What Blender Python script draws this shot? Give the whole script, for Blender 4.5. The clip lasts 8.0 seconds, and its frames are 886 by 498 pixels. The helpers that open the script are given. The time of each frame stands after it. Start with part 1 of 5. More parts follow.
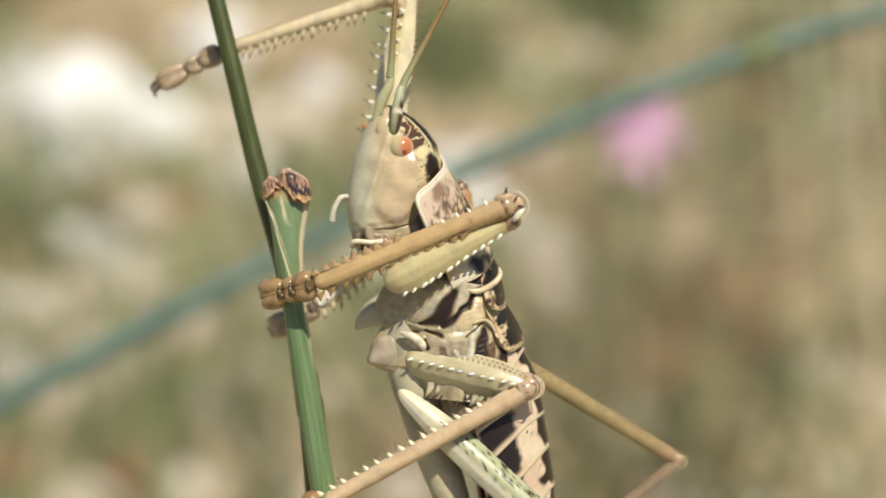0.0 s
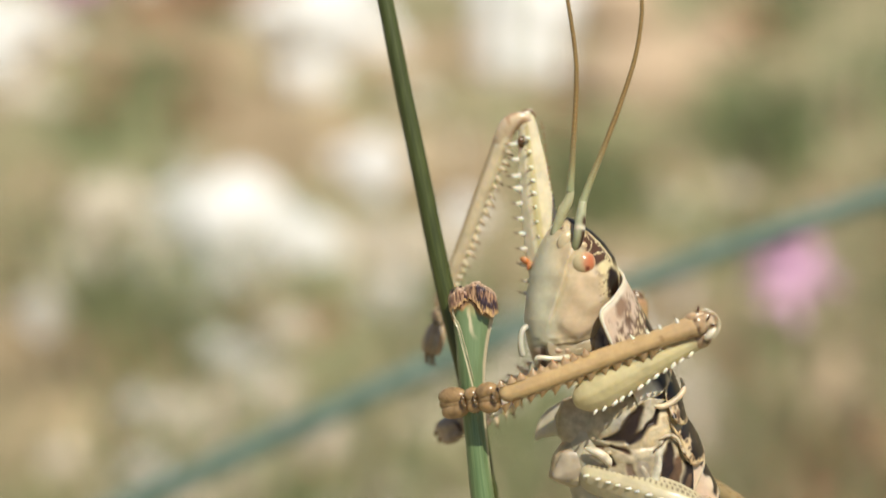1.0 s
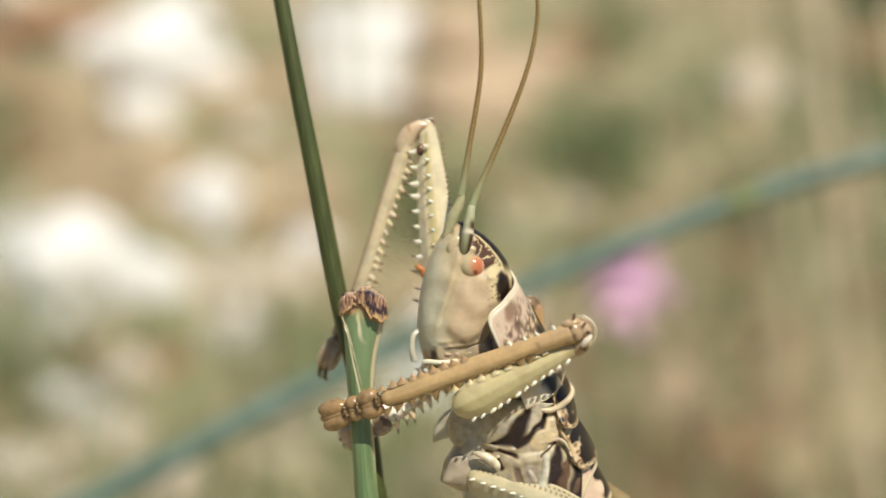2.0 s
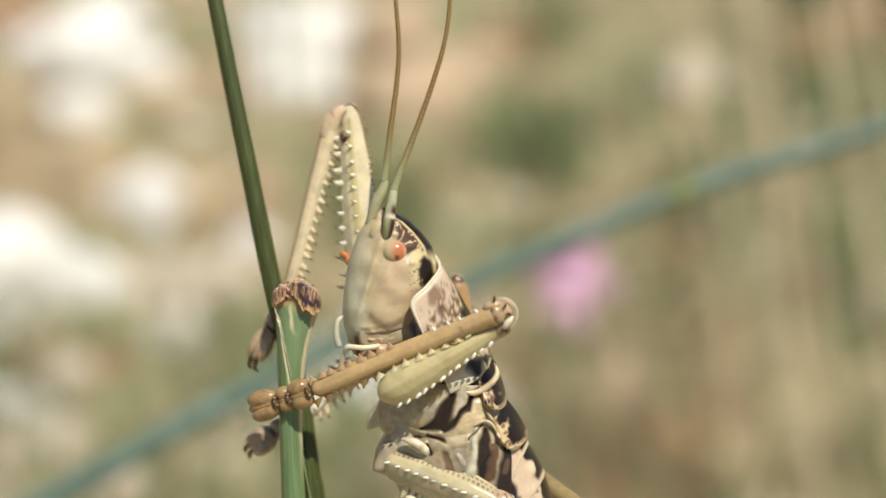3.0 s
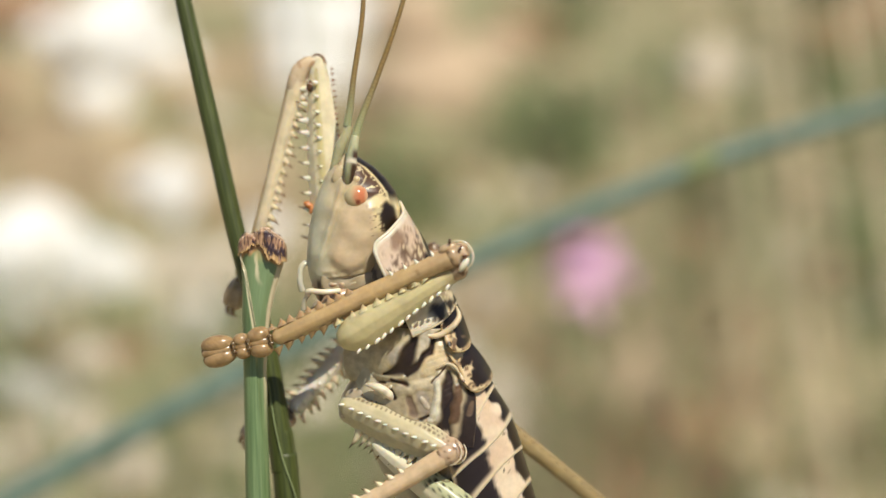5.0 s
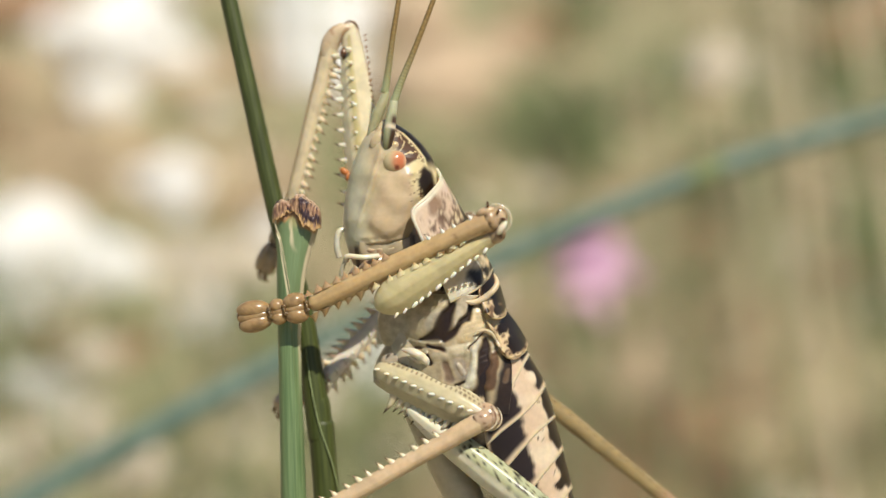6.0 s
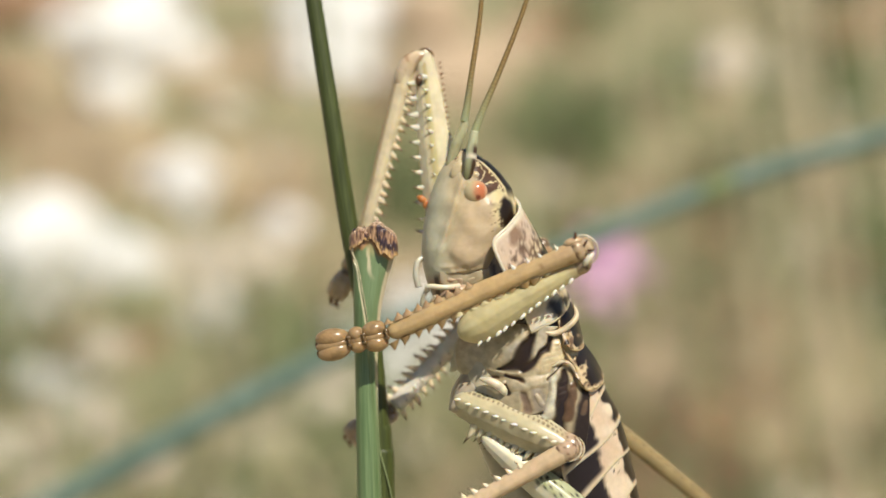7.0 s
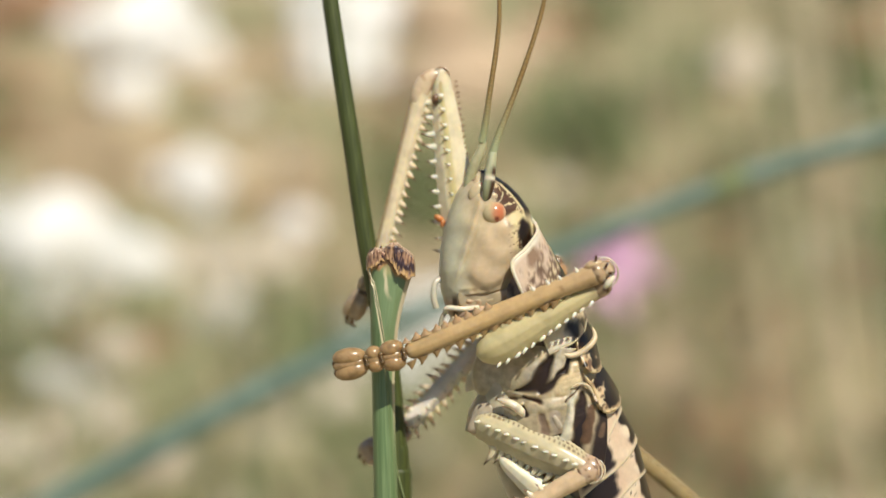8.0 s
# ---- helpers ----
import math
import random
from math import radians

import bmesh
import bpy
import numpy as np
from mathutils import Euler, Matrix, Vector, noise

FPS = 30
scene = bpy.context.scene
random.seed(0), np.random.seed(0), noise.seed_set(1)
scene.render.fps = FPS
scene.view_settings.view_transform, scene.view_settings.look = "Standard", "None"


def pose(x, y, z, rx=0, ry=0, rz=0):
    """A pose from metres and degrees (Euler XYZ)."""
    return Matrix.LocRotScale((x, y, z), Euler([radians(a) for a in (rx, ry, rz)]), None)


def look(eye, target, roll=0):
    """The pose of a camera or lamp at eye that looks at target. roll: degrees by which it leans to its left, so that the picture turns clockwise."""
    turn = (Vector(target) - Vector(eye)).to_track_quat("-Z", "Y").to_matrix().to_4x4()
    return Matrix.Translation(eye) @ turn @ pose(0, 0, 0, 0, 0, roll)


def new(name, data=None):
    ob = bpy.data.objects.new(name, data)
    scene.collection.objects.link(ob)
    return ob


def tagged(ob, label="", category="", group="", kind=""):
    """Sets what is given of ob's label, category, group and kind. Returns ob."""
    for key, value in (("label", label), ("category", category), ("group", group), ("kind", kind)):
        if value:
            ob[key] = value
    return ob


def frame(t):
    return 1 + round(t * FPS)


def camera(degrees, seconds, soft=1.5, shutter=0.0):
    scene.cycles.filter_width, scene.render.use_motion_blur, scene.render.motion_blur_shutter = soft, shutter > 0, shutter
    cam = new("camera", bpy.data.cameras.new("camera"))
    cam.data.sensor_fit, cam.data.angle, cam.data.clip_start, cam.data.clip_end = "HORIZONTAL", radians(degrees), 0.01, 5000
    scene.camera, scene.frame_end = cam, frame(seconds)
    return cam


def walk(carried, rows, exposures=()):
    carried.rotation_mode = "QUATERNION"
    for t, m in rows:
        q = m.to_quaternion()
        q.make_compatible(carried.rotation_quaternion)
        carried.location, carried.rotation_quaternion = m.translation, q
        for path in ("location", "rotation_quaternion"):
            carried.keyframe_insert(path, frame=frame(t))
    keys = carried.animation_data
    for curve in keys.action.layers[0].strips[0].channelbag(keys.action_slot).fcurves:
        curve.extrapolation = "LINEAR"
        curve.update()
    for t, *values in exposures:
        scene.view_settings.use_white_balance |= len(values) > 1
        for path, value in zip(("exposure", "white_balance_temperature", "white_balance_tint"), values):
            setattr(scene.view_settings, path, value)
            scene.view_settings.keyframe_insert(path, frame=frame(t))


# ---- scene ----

# One unit U is 46 micrometres at the distance of the insect; sheet coordinates count in these units.
U = 4.6e-5
LENS = 40.0
F = 784 / math.tan(radians(LENS / 2))
CAM_BASE = (0, 0, 0.40)
TILT = 20.0

# seconds, bearing of the pink flower on the sheet: the way the camera is turned
TURNS = [
    (0.0, 1130, 250), (0.3, 1155, 275), (0.5, 1232, 314), (0.8, 1340, 428), (1.0, 1385, 477), (1.2, 1384, 511),
    (1.5, 1280, 538), (1.8, 1155, 530), (2.0, 1110, 525), (2.2, 1080, 521), (3.3, 1003, 513), (3.5, 1013, 507),
    (4.0, 1008, 505), (4.5, 1030, 503), (5.0, 1040, 499), (5.2, 1049, 498), (6.3, 1050, 492), (6.5, 1060, 488),
    (7.0, 1068, 489), (7.5, 1075, 489), (8.0, 1088, 490),
]


def camera_pose(fx, fy):
    yaw = math.degrees((fx - 1030) / F) / math.cos(radians(TILT))
    return pose(*CAM_BASE, 90 - TILT + math.degrees((fy - 505) / F), 0, yaw)


VIEW = {t: camera_pose(fx, fy) for t, fx, fy in TURNS}
cam = camera(LENS, 8.0, 1.5, 0.45)
cam.data.dof.use_dof = True
cam.data.dof.focus_distance = (F - 60) * U
cam.data.dof.aperture_fstop = 11.0
cam.data.dof.aperture_blades = 0
walk(cam, [(t, VIEW[t]) for t, _, _ in TURNS], [(0, 0.12, 6650, 8), (8, 0.12, 6650, 8)])

# ---- light ----
SUN_EL, SUN_AZ = 65.0, 136.0   # azimuth clockwise from +y
world = bpy.data.worlds.new("world")
scene.world = world
world.use_nodes = True
wn = world.node_tree.nodes
sky = wn.new("ShaderNodeTexSky")
sky.sky_type = "NISHITA"
sky.sun_disc = False
sky.sun_elevation = radians(SUN_EL)
sky.sun_rotation = radians(SUN_AZ)
wn["Background"].inputs["Strength"].default_value = 0.07
world.node_tree.links.new(sky.outputs[0], wn["Background"].inputs["Color"])
sun_data = bpy.data.lights.new("sun", "SUN")
sun_data.energy, sun_data.angle, sun_data.color = 4.5, radians(0.5), (1.0, 0.94, 0.83)
sun = new("sun", sun_data)
sun_dir = Vector((math.sin(radians(SUN_AZ)) * math.cos(radians(SUN_EL)), math.cos(radians(SUN_AZ)) * math.cos(radians(SUN_EL)), math.sin(radians(SUN_EL))))
sun.matrix_world = look(sun_dir * 3, (0, 0, 0))


# ---- materials ----
def material(name, rough=0.5, tint=None, a=(0.5, 0.5, 0.5), b=None, scale=1500, spread=(0.35, 0.7), bump=0.15, bump_scale=None,
             depth=1e-5, sss=0.0, spec=0.5, fine=0.12, random_value=0.0, stretch=None, third=None, level=1.0):
    """Two colours mixed by noise (or the mesh's own tint), fine mottling on top, and bump."""
    m = bpy.data.materials.new(name)
    m.use_nodes = True
    nt = m.node_tree
    p = nt.nodes["Principled BSDF"]
    co = nt.nodes.new("ShaderNodeTexCoord")
    vec = co.outputs["Object"]
    if stretch:
        mp = nt.nodes.new("ShaderNodeMapping")
        mp.inputs["Scale"].default_value = stretch
        nt.links.new(vec, mp.inputs["Vector"])
        vec = mp.outputs["Vector"]
    if tint:
        base = nt.nodes.new("ShaderNodeAttribute")
        base.attribute_name = tint
        colour = base.outputs["Color"]
    else:
        n = nt.nodes.new("ShaderNodeTexNoise")
        n.inputs["Scale"].default_value = scale
        n.inputs["Detail"].default_value = 5
        nt.links.new(vec, n.inputs["Vector"])
        r = nt.nodes.new("ShaderNodeMapRange")
        r.inputs["From Min"].default_value, r.inputs["From Max"].default_value = spread
        nt.links.new(n.outputs["Fac"], r.inputs["Value"])
        mix = nt.nodes.new("ShaderNodeMix")
        mix.data_type = "RGBA"
        mix.inputs["A"].default_value, mix.inputs["B"].default_value = (*a, 1), (*(b or a), 1)
        nt.links.new(r.outputs["Result"], mix.inputs["Factor"])
        colour = mix.outputs["Result"]
    if third:
        n3 = nt.nodes.new("ShaderNodeTexNoise")
        n3.inputs["Scale"].default_value = scale * 0.6
        n3.inputs["Detail"].default_value = 4
        mp3 = nt.nodes.new("ShaderNodeMapping")
        mp3.inputs["Location"].default_value = (3.1, 7.7, 0)
        nt.links.new(vec, mp3.inputs["Vector"])
        nt.links.new(mp3.outputs["Vector"], n3.inputs["Vector"])
        r4 = nt.nodes.new("ShaderNodeMapRange")
        r4.inputs["From Min"].default_value, r4.inputs["From Max"].default_value = 0.45, 0.6
        nt.links.new(n3.outputs["Fac"], r4.inputs["Value"])
        mix3 = nt.nodes.new("ShaderNodeMix")
        mix3.data_type = "RGBA"
        mix3.inputs["B"].default_value = (*third, 1)
        nt.links.new(colour, mix3.inputs["A"])
        nt.links.new(r4.outputs["Result"], mix3.inputs["Factor"])
        colour = mix3.outputs["Result"]
    n2 = nt.nodes.new("ShaderNodeTexNoise")
    n2.inputs["Scale"].default_value = scale * 3.1
    n2.inputs["Detail"].default_value = 4
    nt.links.new(vec, n2.inputs["Vector"])
    r2 = nt.nodes.new("ShaderNodeMapRange")
    r2.inputs["From Min"].default_value, r2.inputs["From Max"].default_value = 0.3, 0.7
    r2.inputs["To Min"].default_value, r2.inputs["To Max"].default_value = level * (1 - fine), level * (1 + fine)
    nt.links.new(n2.outputs["Fac"], r2.inputs["Value"])
    value = r2.outputs["Result"]
    if random_value:
        info = nt.nodes.new("ShaderNodeNewGeometry")
        r3 = nt.nodes.new("ShaderNodeMapRange")
        r3.inputs["To Min"].default_value, r3.inputs["To Max"].default_value = 1 - random_value, 1 + random_value
        nt.links.new(info.outputs["Random Per Island"], r3.inputs["Value"])
        mul = nt.nodes.new("ShaderNodeMath")
        mul.operation = "MULTIPLY"
        nt.links.new(value, mul.inputs[0])
        nt.links.new(r3.outputs["Result"], mul.inputs[1])
        value = mul.outputs[0]
    hsv = nt.nodes.new("ShaderNodeHueSaturation")
    nt.links.new(colour, hsv.inputs["Color"])
    nt.links.new(value, hsv.inputs["Value"])
    nt.links.new(hsv.outputs["Color"], p.inputs["Base Color"])
    p.inputs["Roughness"].default_value = rough
    p.inputs["Specular IOR Level"].default_value = spec
    if sss:
        p.inputs["Subsurface Weight"].default_value = sss
        p.inputs["Subsurface Radius"].default_value = (1.0, 0.7, 0.4)
        p.inputs["Subsurface Scale"].default_value = 0.00035
    if bump:
        nb = nt.nodes.new("ShaderNodeTexNoise")
        nb.inputs["Scale"].default_value = bump_scale or scale * 2
        nb.inputs["Detail"].default_value = 3
        nt.links.new(vec, nb.inputs["Vector"])
        bn = nt.nodes.new("ShaderNodeBump")
        bn.inputs["Strength"].default_value = bump
        bn.inputs["Distance"].default_value = depth
        nt.links.new(nb.outputs["Fac"], bn.inputs["Height"])
        nt.links.new(bn.outputs["Normal"], p.inputs["Normal"])
    return m


CUTICLE = material("cuticle", 0.30, spec=0.35, tint="tint", scale=700, bump=0.3, bump_scale=1500, depth=1.5e-5, sss=0.6, fine=0.06, level=0.92)
GLOSSY = material("glossy_cuticle", 0.24, spec=0.5, tint="tint", scale=800, bump=0.3, bump_scale=1800, depth=1.2e-5, sss=0.6, fine=0.07, level=0.94)
GREEN_STEM = material("green_stem", 0.34, tint="tint", scale=900, bump=0.4, depth=2.5e-5, fine=0.12, stretch=(1, 0.08, 1))
DARK_STEM = material("dark_stem", 0.45, spec=0.4, tint="tint", scale=900, bump=0.4, depth=2e-5, fine=0.2, stretch=(1, 0.08, 1))
BLUE_STEM = material("blue_green_stem", 0.6, a=(0.10, 0.16, 0.13), b=(0.16, 0.23, 0.19), scale=150, bump=0.2, depth=1e-4)
SOIL = material("stony_soil", 0.95, a=(0.22, 0.15, 0.08), b=(0.52, 0.41, 0.26), scale=6, third=(0.22, 0.22, 0.11), spread=(0.35, 0.65), bump=0.6, bump_scale=60, depth=0.01, fine=0.35)
STONE = material("limestone", 0.9, a=(0.84, 0.82, 0.78), b=(0.93, 0.92, 0.89), scale=12, bump=0.5, bump_scale=40, depth=0.006)
STRAW = material("dry_grass", 0.8, a=(0.42, 0.34, 0.20), b=(0.60, 0.50, 0.33), scale=14, bump=0, random_value=0.35)
HERB = material("green_herb", 0.7, a=(0.15, 0.19, 0.08), b=(0.27, 0.31, 0.145), scale=14, bump=0, random_value=0.4)
SHRUB = material("dark_shrub", 0.7, a=(0.06, 0.075, 0.03), b=(0.13, 0.14, 0.06), scale=14, bump=0, random_value=0.4)
CLOD = material("red_clod", 0.95, a=(0.24, 0.13, 0.07), b=(0.42, 0.26, 0.15), scale=14, bump=0.5, bump_scale=40, depth=0.006)
PINK = material("pink_petals", 0.7, a=(0.64, 0.37, 0.54), b=(0.77, 0.53, 0.67), scale=200, bump=0, random_value=0.2)


# ---- building helpers ----
def sheet(x, y, d=0.0):
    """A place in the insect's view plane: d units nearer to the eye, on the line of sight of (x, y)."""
    s = 1 - d / F
    return Vector(((x - 784) * s, (441 - y) * s, d)) * U


EYE0 = sheet(660, 305)
NODE0 = sheet(495, 400)


def ins(x, y, d=0.0):
    return sheet(x, y, d) - EYE0


def smooth(e0, e1, x):
    t = min(1.0, max(0.0, (x - e0) / (e1 - e0)))
    return t * t * (3 - 2 * t)


def blend(a, b, t):
    return tuple(p + (q - p) * t for p, q in zip(a, b))


def grain(x, y, z, scale):
    return noise.noise(Vector((x, y, z)) * scale)


def finish(name, me, mat, parent=None, label="", smooth_faces=True):
    me.materials.append(mat)
    if smooth_faces:
        me.polygons.foreach_set("use_smooth", [True] * len(me.polygons))
    ob = new(name, me)
    if parent:
        ob.parent = parent
    if label:
        tagged(ob, label)
    return ob


def surface(name, nu, nv, place, tint, mat, parent, label="", wrap=True, caps=True, thick=0.0):
    """A sheet of nu rows by nv columns; place(u, v) gives the point, tint(u, v, point) the colour. wrap closes it round v."""
    cols = nv if wrap else nv + 1
    pts = [place(i / nu, j / nv) for i in range(nu + 1) for j in range(cols)]
    tints = [tint(i / nu, j / nv, pts[i * cols + j]) for i in range(nu + 1) for j in range(cols)]
    faces = [(i * cols + j, i * cols + (j + 1) % cols, (i + 1) * cols + (j + 1) % cols, (i + 1) * cols + j) for i in range(nu) for j in range(nv)]
    if caps and wrap:
        faces += [tuple(range(cols - 1, -1, -1)), tuple(nu * cols + j for j in range(cols))]
    me = bpy.data.meshes.new(name)
    me.from_pydata(pts, [], faces)
    me.update()
    bm = bmesh.new()
    bm.from_mesh(me)
    bmesh.ops.recalc_face_normals(bm, faces=bm.faces)
    bm.to_mesh(me)
    bm.free()
    layer = me.color_attributes.new("tint", "FLOAT_COLOR", "POINT")
    layer.data.foreach_set("color", [c for t in tints for c in (*t, 1.0)])
    ob = finish(name, me, mat, parent, label)
    if thick:
        mod = ob.modifiers.new("thickness", "SOLIDIFY")
        mod.thickness, mod.offset = thick, 0
    return ob


def rail(points, t):
    """A point on a smooth curve through points (Catmull-Rom), t from 0 to 1."""
    n = len(points) - 1
    x = min(max(t, 0.0), 0.99999) * n
    i = int(x)
    f = x - i
    p0, p1, p2, p3 = (np.array(points[min(max(k, 0), n)], float) for k in (i - 1, i, i + 1, i + 2))
    return 0.5 * (2 * p1 + (p2 - p0) * f + (2 * p0 - 5 * p1 + 4 * p2 - p3) * f * f + (3 * p1 - p0 - 3 * p2 + p3) * f ** 3)


def tube(name, points, radii, tint, mat, parent, label="", nu=24, nv=12, flat=1.0, ridge=0.0, ridges=7):
    """A round tube through points (Vectors), with radii along it; ridge: relief of lengthwise ribs."""
    def place(u, v):
        c = Vector(rail(points, u))
        ahead = Vector(rail(points, min(u + 0.01, 1))) - Vector(rail(points, max(u - 0.01, 0)))
        ahead.normalize()
        side = ahead.cross(Vector((0, 0, 1)))
        side = side.normalized() if side.length > 1e-6 else Vector((1, 0, 0))
        up = side.cross(ahead)
        r = float(np.interp(u, np.linspace(0, 1, len(radii)), radii))
        r *= 1 + ridge * math.cos(v * math.tau * ridges)
        return c + side * (math.cos(v * math.tau) * r) + up * (math.sin(v * math.tau) * r * flat)
    return surface(name, nu, nv, place, tint, mat, parent, label)


def flat_tint(c, vary=0.08, scale=9000):
    def f(u, v, p):
        k = 1 + vary * grain(p.x, p.y, p.z, scale)
        return tuple(x * k for x in c)
    return f


def ball(name, centre, radii, tint, mat, parent, label="", turn=0.0, nu=12, nv=16):
    r = Matrix.Rotation(radians(turn), 3, "Z")
    def place(u, v):
        a = math.pi * (0.02 + 0.96 * u)
        return Vector(centre) + r @ Vector((-math.cos(a) * radii[0], math.sin(a) * math.cos(v * math.tau) * radii[1], math.sin(a) * math.sin(v * math.tau) * radii[2]))
    return surface(name, nu, nv, place, tint, mat, parent, label)


# ---- ground and distance ----
def ground_tint_mesh():
    me = bpy.data.meshes.new("ground")
    bm = bmesh.new()
    rings = [0.0, 0.3, 0.6, 0.9, 1.2, 1.6, 2.1, 2.8, 4, 6, 10, 20, 60, 300, 3000]
    seg = 72
    prev = None
    for r in rings:
        if r == 0:
            prev = [bm.verts.new((0, 1.0, 0))]
            continue
        cur = []
        for j in range(seg):
            a = j / seg * math.tau
            x, y = r * math.cos(a), 1.0 + r * math.sin(a)
            z = 0.02 * noise.noise(Vector((x * 2, y * 2, 0))) * (1 if r < 20 else 0)
            cur.append(bm.verts.new((x, y, z)))
        for j in range(seg):
            if len(prev) == 1:
                bm.faces.new((prev[0], cur[j], cur[(j + 1) % seg]))
            else:
                bm.faces.new((prev[j], cur[j], cur[(j + 1) % seg], prev[(j + 1) % seg]))
        prev = cur
    bmesh.ops.recalc_face_normals(bm, faces=bm.faces)
    bm.to_mesh(me)
    bm.free()
    return me


ground = finish("ground", ground_tint_mesh(), SOIL)
tagged(ground, "dry stony soil with pale gravel and dead grass", "ground", kind="structure")

REST = camera_pose(1030, 505)


def on_ground(x, y):
    """Where the resting camera's line of sight through sheet place (x, y) meets the ground."""
    way = REST.to_3x3() @ Vector((x - 784, 441 - y, -F))
    k = -CAM_BASE[2] / way.z
    return Vector(CAM_BASE) + way * k


def at_range(x, y, metres):
    way = REST.to_3x3() @ Vector((x - 784, 441 - y, -F)).normalized()
    return Vector(CAM_BASE) + way * metres


rng = random.Random(5)


def stone(x, y, size, flat=0.9, mat=STONE, label="pale weathered limestone lying on dry soil", group="stones on the ground"):
    me = bpy.data.meshes.new("stone")
    bm = bmesh.new()
    bmesh.ops.create_icosphere(bm, subdivisions=3, radius=1)
    seed = rng.random() * 50
    for v in bm.verts:
        v.co *= 1 + 0.35 * noise.noise(v.co * 1.3 + Vector((seed, 0, 0)))
        v.co.z *= flat
    bm.to_mesh(me)
    bm.free()
    ob = finish("stone", me, mat)
    g = on_ground(x, y + size * 0.5)
    d = (g - Vector(CAM_BASE)).length
    r = size / F * d
    ob.matrix_world = Matrix.Translation((g.x, g.y, r * flat * 0.45)) @ Matrix.Rotation(rng.random() * 6, 4, "Z") @ Matrix.Diagonal((r, r * 0.85, r, 1))
    return tagged(ob, label, "stone", group)


for sx, sy, ss in ((185, 90, 125), (545, 60, 115), (50, 470, 150), (275, 335, 62), (350, 570, 62), (30, 700, 62),
                   (-60, 430, 70), (-420, 120, 90), (-140, 560, 50), (-330, 640, 50), (60, -190, 110), (430, -220, 90), (930, -150, 60), (470, 420, 45), (690, 590, 115), (620, 660, 50), (-90, 930, 50), (-120, 810, 42)):
    stone(sx, sy, ss * 0.8)
    for _ in range(5):
        a = rng.random() * math.tau
        stone(sx + math.cos(a) * ss * 0.9, sy + math.sin(a) * ss * 0.7, ss * (0.25 + 0.25 * rng.random()), 0.7)
for sx, sy, ss in ((20, 10, 100), (915, 50, 75), (1180, 740, 110), (1100, 880, 120), (1260, 840, 80), (1530, 20, 100), (1200, 560, 55), (50, 600, 62), (1100, 650, 80), (1210, 420, 60), (1390, 320, 60), (1180, 300, 40), (1330, 560, 50), (1480, 480, 55), (930, 640, 55), (980, 420, 40), (-150, 60, 70), (-60, 150, 60), (-210, 180, 60), (-320, 30, 60), (20, 30, 60), (1060, 790, 85), (-180, 700, 70), (1300, 700, 55), (-250, 250, 60), (760, 300, 50), (1450, 60, 70), (1540, 30, 60), (330, 200, 40), (620, 230, 50), (-60, 240, 60), (200, 620, 55)):
    stone(sx, sy, ss, 0.5, CLOD, "reddish brown clod of dry earth on the ground", "clods on the ground")


ROCK = material("tan_rock", 0.9, a=(0.50, 0.36, 0.23), b=(0.66, 0.51, 0.36), scale=12, bump=0.5, bump_scale=40, depth=0.006)
for sx, sy, ss in ((770, 130, 120), (860, 90, 70), (720, 30, 80), (1120, 660, 95), (1060, 590, 50)):
    stone(sx, sy, ss, 0.6, ROCK, "large tan rock half sunk in dry soil", "rocks on the ground")
PEBBLE = material("pale_pebble", 0.9, a=(0.60, 0.49, 0.37), b=(0.84, 0.77, 0.66), scale=20, bump=0.4, bump_scale=60, depth=0.004)
for sx, sy, ss in ((-200, 440, 75), (-120, 520, 70), (-270, 560, 70), (-40, 610, 60), (1245, 125, 70), (140, 640, 55), (860, 690, 75), (890, 770, 60), (100, 760, 80), (220, 840, 70), (-20, 820, 70), (60, 920, 80), (400, 470, 75), (330, 520, 55)):
    stone(sx, sy, ss, 0.7, PEBBLE, "pinkish tan stone on dry soil", "pebbles on the ground")
for _ in range(34):
    stone(-620 + 1300 * rng.random(), -100 + 1250 * rng.random(), 26 + 40 * rng.random(), 0.6, PEBBLE, "small pinkish tan pebble on dry soil", "pebbles on the ground")
for _ in range(40):
    stone(-150 + 1700 * rng.random(), 780 + 520 * rng.random(), 30 + 42 * rng.random(), 0.6, PEBBLE, "small pinkish tan pebble on dry soil", "pebbles on the ground")
for _ in range(10):
    stone(-150 + 1700 * rng.random(), 600 + 650 * rng.random(), 40 + 40 * rng.random(), 0.5, CLOD, "reddish brown clod of dry earth on the ground", "clods on the ground")
for _ in range(34):
    stone(800 + 900 * rng.random(), 100 + 900 * rng.random(), 20 + 26 * rng.random(), 0.6, PEBBLE, "small pinkish tan pebble on dry soil", "pebbles on the ground")


